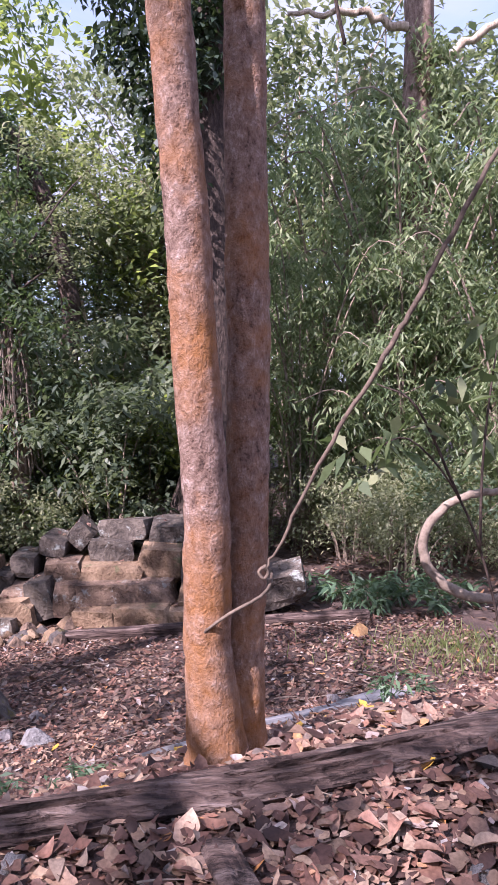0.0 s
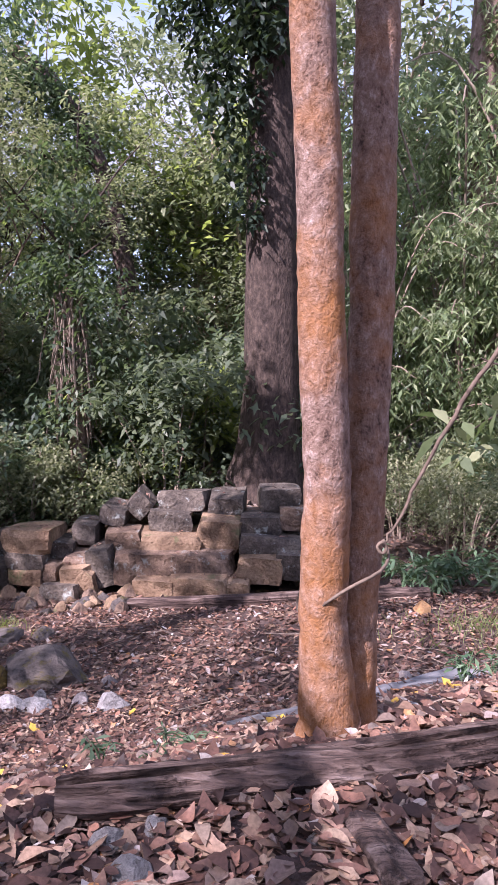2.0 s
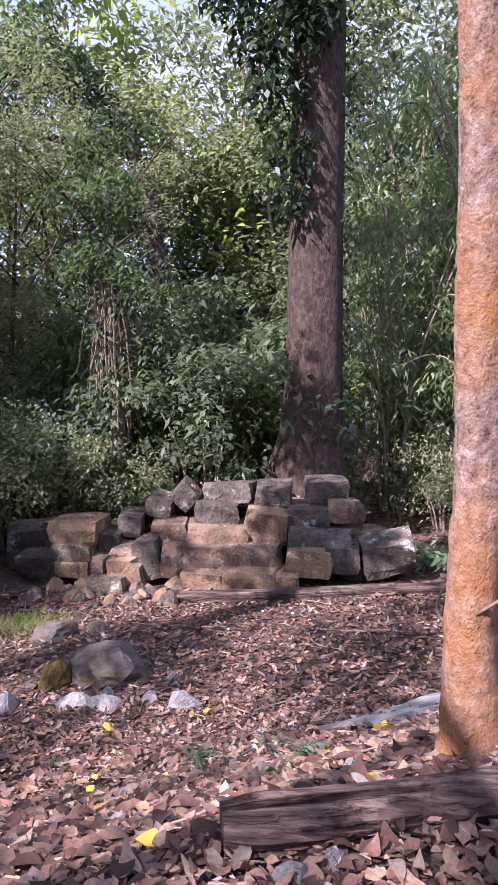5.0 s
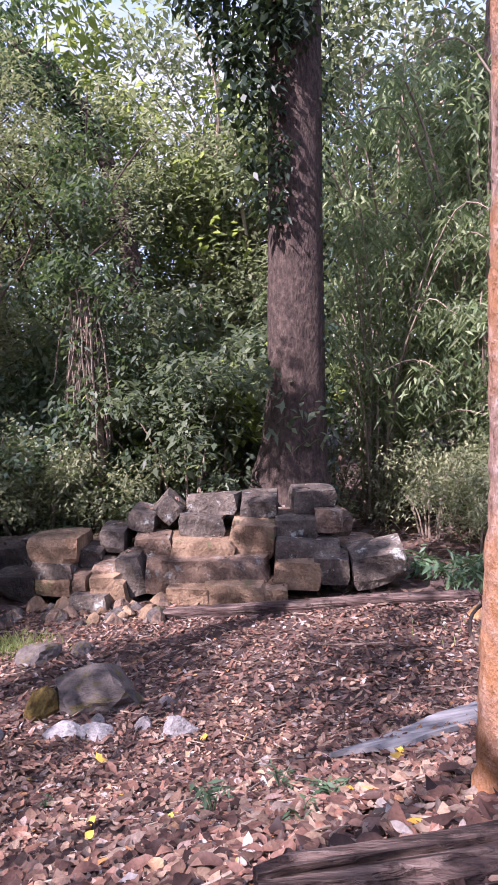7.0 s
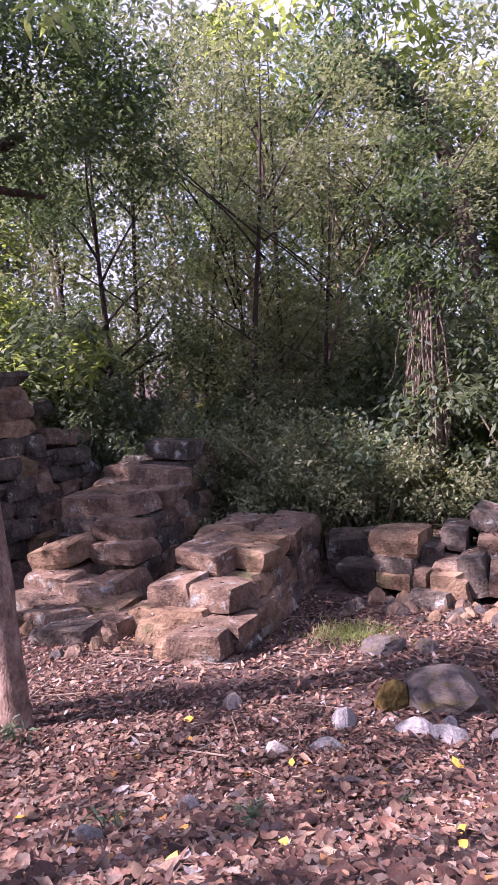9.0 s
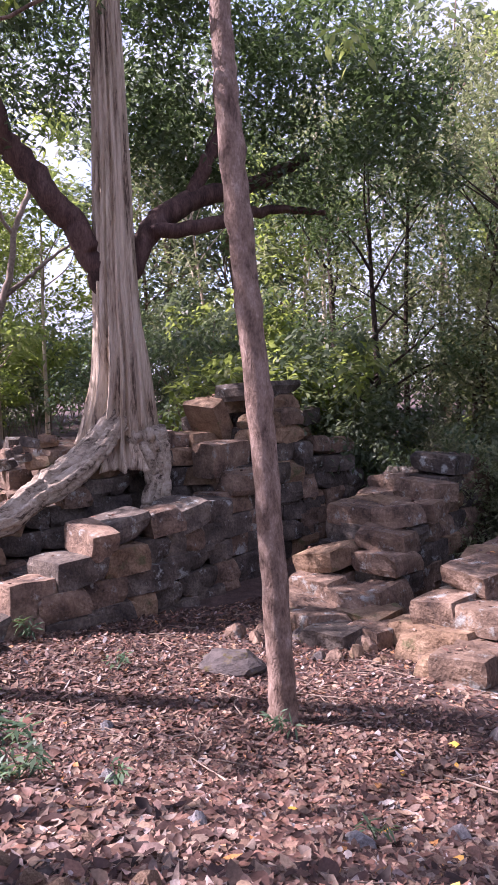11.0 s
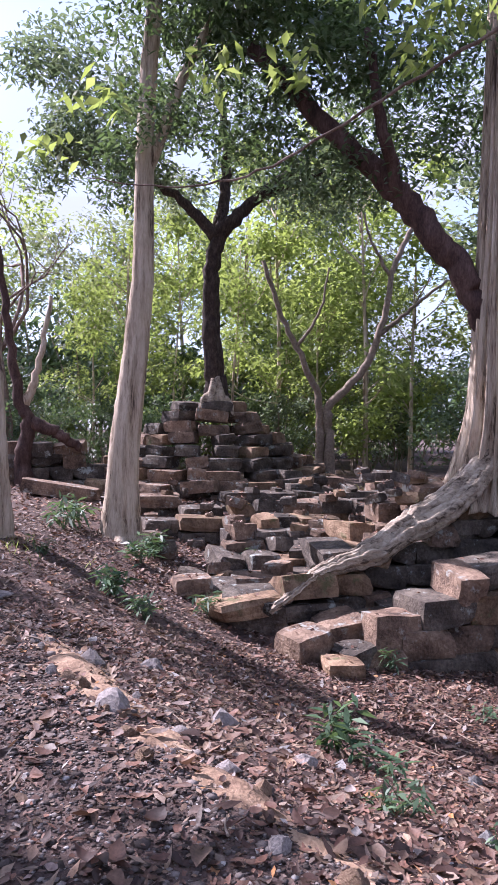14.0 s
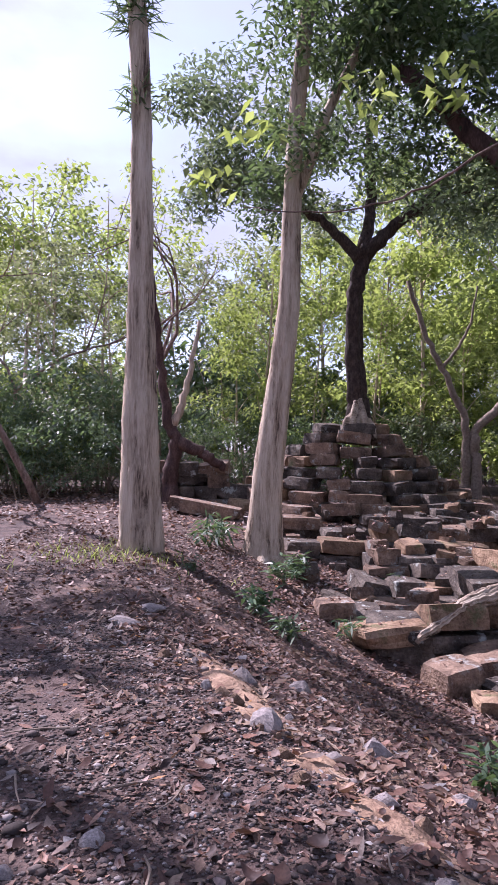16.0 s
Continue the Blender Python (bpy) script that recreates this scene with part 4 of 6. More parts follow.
# twin tree at the edge of the track
twin = thing("twin_tree", "two orange barked trunks rising from one base", "tree")
gz0 = gr(-0.13, 3.2) - 0.12
pL = bend([(-0.16, 3.17, gz0), (-0.20, 3.14, 0.3), (-0.195, 3.11, 0.95), (-0.23, 3.06, 1.7), (-0.25, 3.02, 2.3), (-0.32, 2.97, 3.3), (-0.55, 2.9, 5.5), (-0.7, 2.9, 8.5)], 12, 0.003, 3)
trunk_part(twin, pL, lerp_r(len(pL), (0, 0.185), (0.05, 0.135), (0.14, 0.108), (0.3, 0.102), (0.45, 0.098), (0.7, 0.09), (1, 0.06)), M_BARK_ORANGE, 22, flute=3, depth=0.05, lump=0.05, seed=4)
pR = bend([(-0.07, 3.26, gz0), (-0.04, 3.28, 0.3), (-0.015, 3.30, 0.95), (0.0, 3.30, 1.7), (0.0, 3.30, 2.3), (0.02, 3.3, 3.3), (0.1, 3.5, 5.5), (0.25, 3.6, 8.2)], 12, 0.003, 5)
trunk_part(twin, pR, lerp_r(len(pR), (0, 0.14), (0.05, 0.11), (0.14, 0.092), (0.3, 0.097), (0.5, 0.098), (0.7, 0.09), (1, 0.06)), M_BARK_ORANGE, 22, flute=2, depth=0.04, lump=0.05, seed=6)
tc = blobs([(-0.9, 3.0, 9.0), (-0.1, 4.0, 9.5), (0.9, 3.4, 8.8), (-0.6, 2.2, 9.8)], (1.1, 1.0, 1.1, 0.9), (320, 300, 320, 240), 3)
part("crown", mesh("crown", *leaves(tc, 0.26, 0.12, 0.4, seed=3)), L_MID, twin)

rope = thing("rope", "thin brown rope tied round the twin trunks", "rope")
ra = np.linspace(0, 2 * math.pi, 26)
loop = np.stack([-0.115 + 0.205 * np.cos(ra), 3.24 + 0.235 * np.sin(ra), 0.50 + 0.13 * np.cos(ra) + 0.02 * np.sin(3 * ra)], 1)
part("loop", mesh("loop", *tube(loop, np.full(26, 0.008), 6), True), M_VINE, rope)
kn = bend([(0.07, 3.17, 0.66), (0.05, 3.15, 0.69), (0.03, 3.15, 0.67), (0.05, 3.15, 0.64), (0.07, 3.16, 0.66), (0.055, 3.16, 0.70)], 5)
part("knot", mesh("knot", *tube(kn, np.full(len(kn), 0.008), 6), True), M_VINE, rope)

pole_vine = thing("leaning_vine", "slender dry vine stem leaning up from the rope", "vine")
vl = bend([(0.06, 3.16, 0.68), (0.14, 3.2, 0.8), (0.25, 3.25, 1.02), (0.45, 3.3, 1.35), (0.66, 3.35, 1.67), (0.8, 3.4, 1.9), (0.96, 3.42, 2.2), (1.2, 3.5, 2.6), (1.6, 3.6, 3.2)], 6, 0.004, 2)
part("stem", mesh("stem", *tube(vl, lerp_r(len(vl), (0, 0.005), (0.25, 0.009), (0.5, 0.013), (0.8, 0.012), (1, 0.008)), 8, lump=0.2, seed=3), True), M_VINE, pole_vine)

ring = thing("looped_vine", "thick pale liana curling into an open loop", "vine")
la = np.linspace(0.45 * math.pi, 1.62 * math.pi, 12)
lp = [(2.6, 5.3, 0.72), (2.15, 5.22, 0.70)] + [(1.78 + 0.52 * math.cos(a), 5.2, 0.30 + 0.40 * math.sin(a)) for a in la] + [(2.2, 5.15, -0.06), (2.7, 5.1, 0.0)]
lp = bend(lp, 4, 0.003, 2)
part("stem", mesh("stem", *tube(lp, lerp_r(len(lp), (0, 0.022), (0.4, 0.034), (0.75, 0.04), (1, 0.03)), 10, lump=0.15, seed=8), True), M_TWIG, ring)
hold = bend([(2.7, 5.1, 0.0), (3.0, 5.1, -0.4), (3.1, 5.1, gr(3.1, 5.1) - 0.1)], 5)
part("stem", mesh("stem", *tube(hold, np.full(len(hold), 0.03), 8, lump=0.2), True), M_TWIG, ring)
hold = bend([(2.6, 5.3, 0.72), (3.2, 5.5, 1.2), (3.4, 5.6, gr(3.4, 5.6) - 0.1)], 6)
part("stem", mesh("stem", *tube(hold, np.full(len(hold), 0.022), 8, lump=0.2), True), M_TWIG, ring)

# sapling with large leaves
sapling = thing("sapling", "sapling with large pale green drooping leaves", "sapling")
sx, sy = 1.75, 4.75
sp = [bend([(sx, sy, gr(sx, sy) - 0.05), (1.6, 4.7, 0.1), (1.35, 4.6, 0.75), (1.0, 4.5, 1.15), (0.72, 4.45, 1.05)], 5), bend([(1.5, 4.65, 0.4), (1.5, 4.6, 1.0), (1.6, 4.7, 1.6), (1.75, 4.9, 2.0)], 5), bend([(1.35, 4.6, 0.75), (1.05, 4.5, 1.35), (0.8, 4.5, 1.5)], 5)]
for p in sp:
    part("stem", mesh("stem", *tube(p, np.linspace(0.011, 0.004, len(p)), 6), True), M_BARK_DARK, sapling)
lc = blobs([(0.75, 4.45, 1.0), (0.55, 4.45, 1.12), (0.95, 4.5, 1.2), (1.5, 4.65, 1.45), (1.75, 4.8, 1.1), (1.3, 4.6, 1.45), (1.7, 4.8, 1.9)], (0.16, 0.12, 0.2, 0.3, 0.3, 0.25, 0.3), (15, 5, 12, 22, 18, 14, 18), 4)
part("foliage", mesh("foliage", *leaves(lc, 0.19, 0.08, 0.7, 0.5, seed=5)), L_PALE, sapling)

# great dark tree behind the ruin
big = thing("great_tree", "massive dark barked trunk hung with ivy", "tree")
pb = bend([(-0.85, 14.95, gr(-0.85, 15) - 0.2), (-0.85, 14.95, -1.2), (-0.78, 14.95, -0.2), (-0.73, 14.95, 1.2), (-0.72, 15, 4.0), (-0.68, 15.1, 8.0), (-0.6, 15.2, 13), (-0.5, 15.2, 19)], 8)
trunk_part(big, pb, lerp_r(len(pb), (0, 1.1), (0.12, 0.88), (0.28, 0.66), (0.42, 0.58), (0.6, 0.54), (1, 0.42)), M_BARK_DARK, 30, flute=5, depth=lerp_r(len(pb), (0, 0.1), (0.3, 0.03), (1, 0.02)), lump=0.035, seed=9)
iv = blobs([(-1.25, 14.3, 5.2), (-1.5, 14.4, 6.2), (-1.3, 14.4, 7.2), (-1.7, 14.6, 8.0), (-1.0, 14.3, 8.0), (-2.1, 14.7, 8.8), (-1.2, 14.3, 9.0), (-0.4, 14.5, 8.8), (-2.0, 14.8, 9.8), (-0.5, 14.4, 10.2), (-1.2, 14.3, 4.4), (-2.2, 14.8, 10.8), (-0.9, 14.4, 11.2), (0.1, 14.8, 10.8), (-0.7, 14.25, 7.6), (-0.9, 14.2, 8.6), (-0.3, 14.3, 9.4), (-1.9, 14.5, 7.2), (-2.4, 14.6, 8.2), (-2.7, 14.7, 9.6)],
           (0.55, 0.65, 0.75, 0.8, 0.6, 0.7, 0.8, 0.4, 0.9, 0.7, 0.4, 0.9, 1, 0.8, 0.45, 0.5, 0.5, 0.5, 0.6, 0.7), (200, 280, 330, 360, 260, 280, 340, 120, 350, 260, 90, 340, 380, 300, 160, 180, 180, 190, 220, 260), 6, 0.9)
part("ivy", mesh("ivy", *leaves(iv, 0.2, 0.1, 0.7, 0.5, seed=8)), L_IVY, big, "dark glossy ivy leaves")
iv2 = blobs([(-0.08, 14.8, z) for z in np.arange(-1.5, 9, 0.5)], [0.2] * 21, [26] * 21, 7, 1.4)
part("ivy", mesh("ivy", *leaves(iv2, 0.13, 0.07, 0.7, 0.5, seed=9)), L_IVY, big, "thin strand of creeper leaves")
bcr = blobs([(rng.uniform(-4.5, 1), rng.uniform(13, 18), rng.uniform(14, 19)) for _ in range(8)], rng.uniform(0.9, 1.4, 8), [220] * 8, 8)
part("crown", mesh("crown", *leaves(bcr, 0.42, 0.2, 0.3, seed=10)), L_MID, big)

# slim tree between gallery and track
slim = thing("slim_tree", "slim pinkish grey tree with knotty bark", "tree")
ps = bend([(-6.38, 4.99, -1.85), (-6.40, 4.98, -1.2), (-6.42, 4.95, -0.2), (-6.46, 4.89, 1.25), (-6.53, 4.80, 2.75), (-6.6, 4.74, 4.1), (-6.62, 4.72, 5.1), (-6.7, 4.7, 7.5), (-6.9, 4.6, 10)], 9, 0.006, 3)
rs = lerp_r(len(ps), (0, 0.165), (0.08, 0.138), (0.3, 0.125), (0.6, 0.115), (0.75, 0.095), (1, 0.05))
for i in (28, 33, 38, 42, 46):
    rs[i] *= 1.13
trunk_part(slim, ps, rs, M_BARK_GREY, 18, flute=3, depth=0.03, lump=0.07, seed=5)
limb = bend([(-6.62, 4.72, 5.3), (-6.9, 4.0, 5.15), (-7.3, 3.2, 4.75), (-7.7, 2.3, 4.2), (-7.95, 1.6, 3.85), (-8.1, 0.9, 3.75), (-8.2, 0.2, 3.8)], 6, 0.01, 2)
trunk_part(slim, limb, np.linspace(0.022, 0.005, len(limb)), M_BARK_GREY, 7, name="branch")
limb2 = bend([(-6.62, 4.72, 5.3), (-6.4, 5.3, 5.5), (-6.3, 6.1, 5.45)], 6)
trunk_part(slim, limb2, np.linspace(0.03, 0.01, len(limb2)), M_TWIG, 7, name="branch")
sl = blobs([(-7.1, 3.7, 5.25), (-7.3, 3.2, 5.2), (-7.4, 3.0, 4.9), (-7.8, 2.0, 4.9), (-7.8, 1.3, 4.75), (-8.0, 0.3, 4.5), (-7.2, 3.9, 5.7), (-7.6, 2.8, 5.6), (-8.1, -0.1, 4.0), (-6.5, 5.6, 5.4), (-6.3, 6.1, 4.9)], (0.3, 0.25, 0.22, 0.3, 0.28, 0.3, 0.35, 0.4, 0.25, 0.3, 0.25), (44, 34, 28, 34, 28, 30, 50, 60, 22, 34, 26), 4)
part("foliage", mesh("foliage", *leaves(sl, 0.165, 0.07, 0.7, 0.4, seed=4)), L_BRIGHT, slim, "broad sunlit yellow green leaves")
# crown above the view, widened to shade the ruin and undergrowth
sc = blobs([(-7.2 + rng.uniform(-2.6, 2.4), 4.4 + rng.uniform(-2.6, 2.2), rng.uniform(8.9, 12.4)) for _ in range(18)], rng.uniform(0.6, 1.0, 18), [150] * 18, 5)
part("crown", mesh("crown", *leaves(sc, 0.28, 0.12, 0.4, seed=6)), L_MID, slim)

# strangler tree on the wall
fig = thing("strangler_tree", "pale fluted strangler tree with roots over the wall", "tree")
pf = bend([(-13.35, 7.5, 0.15), (-13.3, 7.5, 0.7), (-13.1, 7.48, 1.8), (-13.1, 7.47, 3.2), (-13.08, 7.5, 5.0), (-13.05, 7.5, 7.0), (-13, 7.5, 10.5)], 10)
trunk_part(fig, pf, lerp_r(len(pf), (0, 0.84), (0.06, 0.74), (0.15, 0.64), (0.3, 0.50), (0.45, 0.38), (0.6, 0.33), (0.8, 0.28), (1, 0.2)), M_BARK_PALE, 110, flute=16, depth=lerp_r(len(pf), (0, 0.34), (0.4, 0.26), (1, 0.16)), lump=0.025, seed=11)
r1 = bend([(-13.0, 7.35, 1.25), (-12.9, 6.8, 0.72), (-12.75, 6.2, 0.32), (-12.65, 5.5, 0.0), (-12.45, 4.9, -0.3), (-12.3, 4.3, -0.48), (-12.15, 3.8, -0.62), (-11.95, 3.3, -0.9), (-11.8, 2.95, -1.1)], 10, 0.008, 4)
r1 = np.array(r1)
for k, (dx, dz, rr, sd) in enumerate(((0.0, -0.06, 0.24, 12), (0.14, -0.2, 0.16, 13), (-0.12, -0.02, 0.17, 15), (0.03, 0.13, 0.10, 16), (0.2, -0.36, 0.11, 17))):
    rw = np.random.default_rng(sd)
    fade = np.linspace(1, 0.25, len(r1))[:, None]
    q = r1 + np.array((dx, 0.0, dz)) * fade + np.cumsum(rw.normal(0, 0.011, (len(r1), 3)), 0) * fade
    jag = 1 + (0.3 if k == 3 else 0.06) * rw.uniform(-1, 1, len(q))
    trunk_part(fig, q, lerp_r(len(q), (0, rr * 0.8), (0.15, rr * 0.85), (0.35, rr * 0.9), (0.55, rr * 0.72), (0.7, rr * 0.36), (1, 0.03)) * jag, M_ROOT, 28, name="root", flute=5, depth=0.3, lump=0.045, seed=sd)
r2 = bend([(-12.75, 7.75, 0.7), (-12.55, 7.8, 0.2), (-12.5, 7.78, -0.2), (-12.48, 7.72, -0.65), (-12.5, 7.7, -1.0)], 8, 0.01, 3)
r2 = np.array(r2)
for k, (dy, dx, rr) in enumerate(((-0.19, 0.0, 0.12), (0.0, 0.07, 0.15), (0.17, 0.0, 0.13), (0.02, -0.15, 0.16), (0.3, -0.06, 0.07))):
    rw = np.random.default_rng(30 + k)
    q = r2 + np.array((dx, dy, 0.02 * k)) * np.linspace(1.3, 1.0, len(r2))[:, None] * (0.72 + 0.28 * np.cos(np.linspace(0, 6.2, len(r2))))[:, None] + np.cumsum(rw.normal(0, 0.008, (len(r2), 3)), 0)
    trunk_part(fig, q, lerp_r(len(q), (0, rr * 1.3), (0.4, rr), (0.8, rr), (1, rr * 1.5)) * (1 + 0.03 * rw.uniform(-1, 1, len(q))), M_ROOT, 20, name="root", flute=4, depth=0.25, lump=0.05, seed=14 + k)
limbs = [([(-13.15, 7.4, 2.6), (-13.2, 7.15, 3.3), (-13.35, 6.95, 3.9), (-13.6, 6.45, 4.7), (-13.9, 5.8, 5.6), (-14.3, 4.9, 6.6), (-15, 3.4, 8.4)], (0.12, 0.24, 0.24, 0.14)), ([(-13.2, 7.9, 3.6), (-13.2, 8.4, 4.5), (-13.1, 9.4, 5.2), (-12.9, 10.6, 5.6), (-12.6, 12.2, 6.4)], (0.16, 0.24, 0.2, 0.1)), ([(-13.1, 9.3, 5.2), (-12.9, 9.8, 6.3), (-12.7, 10.2, 7.6)], (0.16, 0.14, 0.12, 0.07)), ([(-13.0, 8.3, 4.4), (-12.8, 9.6, 4.7), (-12.6, 11.0, 5.1), (-12.4, 12.5, 5.2)], (0.14, 0.14, 0.11, 0.06)), ([(-13.8, 6.0, 5.2), (-13.4, 5.4, 6.4), (-13.2, 5.0, 8.0)], (0.14, 0.12, 0.1, 0.06))]
for i, (p, r) in enumerate(limbs):
    p = bend([(x, y, z + (0.42 if i in (0, 4) else 0.1)) for x, y, z in p], 7, 0.03, i)
    trunk_part(fig, p, lerp_r(len(p), (0, r[0]), (0.3, r[1]), (0.6, r[2]), (1, r[3])), M_BARK_RED, 14, name="limb", label="dark reddish limb with epiphytes", lump=0.12, flute=3, depth=0.06, seed=i)
rf = np.random.default_rng(21)
fc = [(rf.uniform(-19, -13.8), rf.uniform(1.0, 13.0), rf.uniform(6.8, 10.5)) for _ in range(30)] + [*[(rf.uniform(-15.5, -12), rf.uniform(8.5, 14.5), rf.uniform(6.2, 10)) for _ in range(26)], *[(rf.uniform(-15.5, -13), rf.uniform(1.5, 5.5), rf.uniform(7.4, 10)) for _ in range(8)], (-13.8, 10, 5.9), (-12.5, 10.6, 6.1), (-14, 9, 6.2), (-12.4, 12, 5.6), (-13, 12.6, 6.2), (-14.5, 4.8, 6.4), (-14, 5.6, 6.4), (-15, 3.6, 6.9), (-13.6, 8.6, 6.3)]
fc += [(rf.uniform(-13.2, -9.4), rf.uniform(10.4, 14.2), rf.uniform(5.6, 9.8)) for _ in range(26)] + [(rf.uniform(-16, -12.6), rf.uniform(4.5, 9.5), rf.uniform(7.6, 10.5)) for _ in range(16)]
fb = blobs(fc, rf.uniform(0.7, 1.25, len(fc)), [330] * len(fc), 22, 0.6)
part("crown", mesh("crown", *leaves(fb, 0.17, 0.07, 0.3, seed=23)), L_DARK, fig)

# unseen trees added behind the track so that their crowns dapple the ground
def canopy_clear(x, y, z):
    """True where a clump would hang inside the open view along the bank."""
    dx, dy = x + 1.6, y
    d = math.hypot(dx, dy)
    return dy > -0.40 * abs(dx) and z < 1.5 + 0.78 * d


rk = np.random.default_rng(91)
# ground spots kept free of clumps overhead, so that sun patches fall there
GLADES = ((-2.0, 5.4), (1.6, 8.1), (-5.0, 0.8), (-4.4, 1.7), (-4.9, 9.5), (0.8, 4.1), (1.8, 5.2), (2.6, 6.0))
shade_trees = []
for k, (x, y, h) in enumerate(((-9.5, -6.5, 13.0), (-12.5, -9.0, 13.5), (-6.0, -6.0, 12.5), (-16.5, -11.5, 14.0), (-4.0, -9.5, 13.0))):
    t = thing("roadside_tree", "unseen tall tree added to dapple the track with shade", "tree", "trees along the track")
    p = bend([(x, y, gr(x, y) - 0.2), (x + 0.2, y + 0.1, h * 0.4), (x + 0.1, y + 0.4, h * 0.75), (x + 0.4, y + 0.8, h)], 6, 0.02, k)
    trunk_part(t, p, np.linspace(0.26, 0.08, len(p)), M_BARK_GREY, 12, lump=0.1, seed=k)
    shade_trees.append((t, x, y, h, []))
for i in range(112):
    z = rk.uniform(9.6, 13.2)
    sx, sy = rk.uniform(-12.5, 4.0), rk.uniform(-1.5, 11.5)
    x, y = sx - 0.71 * (z + 1.4), sy - 0.73 * (z + 1.4)
    open_sky = wob(sx * 0.42 + 3.0, sy * 0.5 + 1.0) > 0.30
    glade = any(math.hypot(sx - a, sy - b) < 1.0 for a, b in GLADES)
    if open_sky or glade or canopy_clear(x, y, z):
        continue
    min(shade_trees, key=lambda q: math.hypot(q[1] - x, q[2] - y))[4].append((x, y, z))
for k, (t, x, y, h, cs) in enumerate(shade_trees):
    if not cs:
        continue
    for j, c in enumerate(cs[::3]):
        q = bend([(x + 0.1, y + 0.3, h * 0.62), ((x + c[0]) / 2, (y + c[1]) / 2, h * 0.72), c], 5, 0.03, j)
        trunk_part(t, q, np.linspace(0.09, 0.02, len(q)), M_BARK_GREY, 6, name="limb")
    part("crown", mesh("crown", *leaves(blobs(cs, rk.uniform(0.45, 1.05, len(cs)), [100] * len(cs), 92 + k, 0.6), 0.24, 0.11, 0.3, seed=95 + k)), L_MID, t)

# two pale trunks at the bank
for nm, lab, base, tip, pts, rad, fl in (
    ("pale_tree", "tall straight pale grey trunk with fluted base", 0, 0, [(-13.0, -1.15, -0.15), (-13.0, -1.17, 0.6), (-13.0, -1.2, 2.0), (-13.0, -1.22, 3.6), (-13.0, -1.24, 5.6), (-13.0, -1.3, 7.6), (-13, -1.45, 10), (-13, -1.6, 15)], ((0, 0.36), (0.1, 0.33), (0.3, 0.27), (0.45, 0.21), (0.6, 0.17), (0.8, 0.15), (1, 0.1)), 8),
    ("pale_tree", "leaning pale trunk forking high above the terrace", 0, 0, [(-15.6, 0.95, -0.75), (-15.6, 0.98, -0.1), (-15.6, 1.05, 1.2), (-15.6, 1.25, 3.0), (-15.6, 1.4, 4.6), (-15.6, 1.42, 6.2), (-15.6, 1.5, 8.2), (-15.5, 1.7, 10.5), (-15.4, 2, 13)], ((0, 0.62), (0.06, 0.42), (0.2, 0.31), (0.4, 0.24), (0.6, 0.19), (0.8, 0.16), (1, 0.1)), 6)):
    t = thing(nm, lab, "tree")
    p = bend(pts, 9, 0.006, fl)
    trunk_part(t, p, lerp_r(len(p), *rad), M_BARK_PALE, 30, flute=fl, depth=lerp_r(len(p), (0, 0.16), (0.3, 0.10), (0.6, 0.03), (1, 0.02)), lump=0.03, seed=fl)
    rc = np.random.default_rng(fl)
    if fl == 6:
        p2 = bend([(-15.6, 1.42, 6.4), (-15.5, 1.75, 7.2), (-15.4, 2.1, 8.2), (-15.2, 2.8, 9.6)], 6)
        trunk_part(t, p2, np.linspace(0.13, 0.08, len(p2)), M_BARK_PALE, 12, name="limb")
        cc = [(-15.4 + rc.uniform(-2, 2), 2.4 + rc.uniform(-1.4, 2.6), rc.uniform(9.9, 12.5)) for _ in range(13)] + [(rc.uniform(-16.5, -14.0), rc.uniform(2.0, 6.5), rc.uniform(8.0, 10.6)) for _ in range(15)] + [(rc.uniform(-16.5, -14.2), rc.uniform(1.2, 5.0), rc.uniform(9.2, 12.2)) for _ in range(24)]
        cb = blobs(cc, rc.uniform(0.5, 0.9, 52), [210] * 52, 31)
        part("crown", mesh("crown", *leaves(cb, 0.2, 0.075, 0.5, seed=32)), L_DARK, t)
    else:
        ep = blobs([(-13, -1.3, 6.95), (-13, -1.35, 7.25), (-13, -1.4, 8.35), (-13, -1.42, 8.7), (-12.95, -1.45, 9.1)], (0.24, 0.2, 0.28, 0.36, 0.45), (80, 50, 130, 180, 180), 33)
        part("epiphyte", mesh("epiphyte", *leaves(ep[:130], 0.3, 0.035, -0.2, 0.6, seed=34)), L_DARK, t, "tuft of dark spiky epiphytes")
        part("epiphyte", mesh("epiphyte", *leaves(ep[130:], 0.32, 0.035, -0.2, 0.6, seed=35)), L_DARK, t, "tuft of dark spiky epiphytes")
        cc = [(-13 + rc.uniform(-3.6, 3.6), -1.8 + rc.uniform(-3.6, 3.6), rc.uniform(12.2, 16)) for _ in range(5)]
        cb = blobs(cc, rc.uniform(0.6, 0.9, 5), [130] * 5, 35)
        part("crown", mesh("crown", *leaves(cb, 0.3, 0.13, 0.4, seed=36)), L_MID, t)

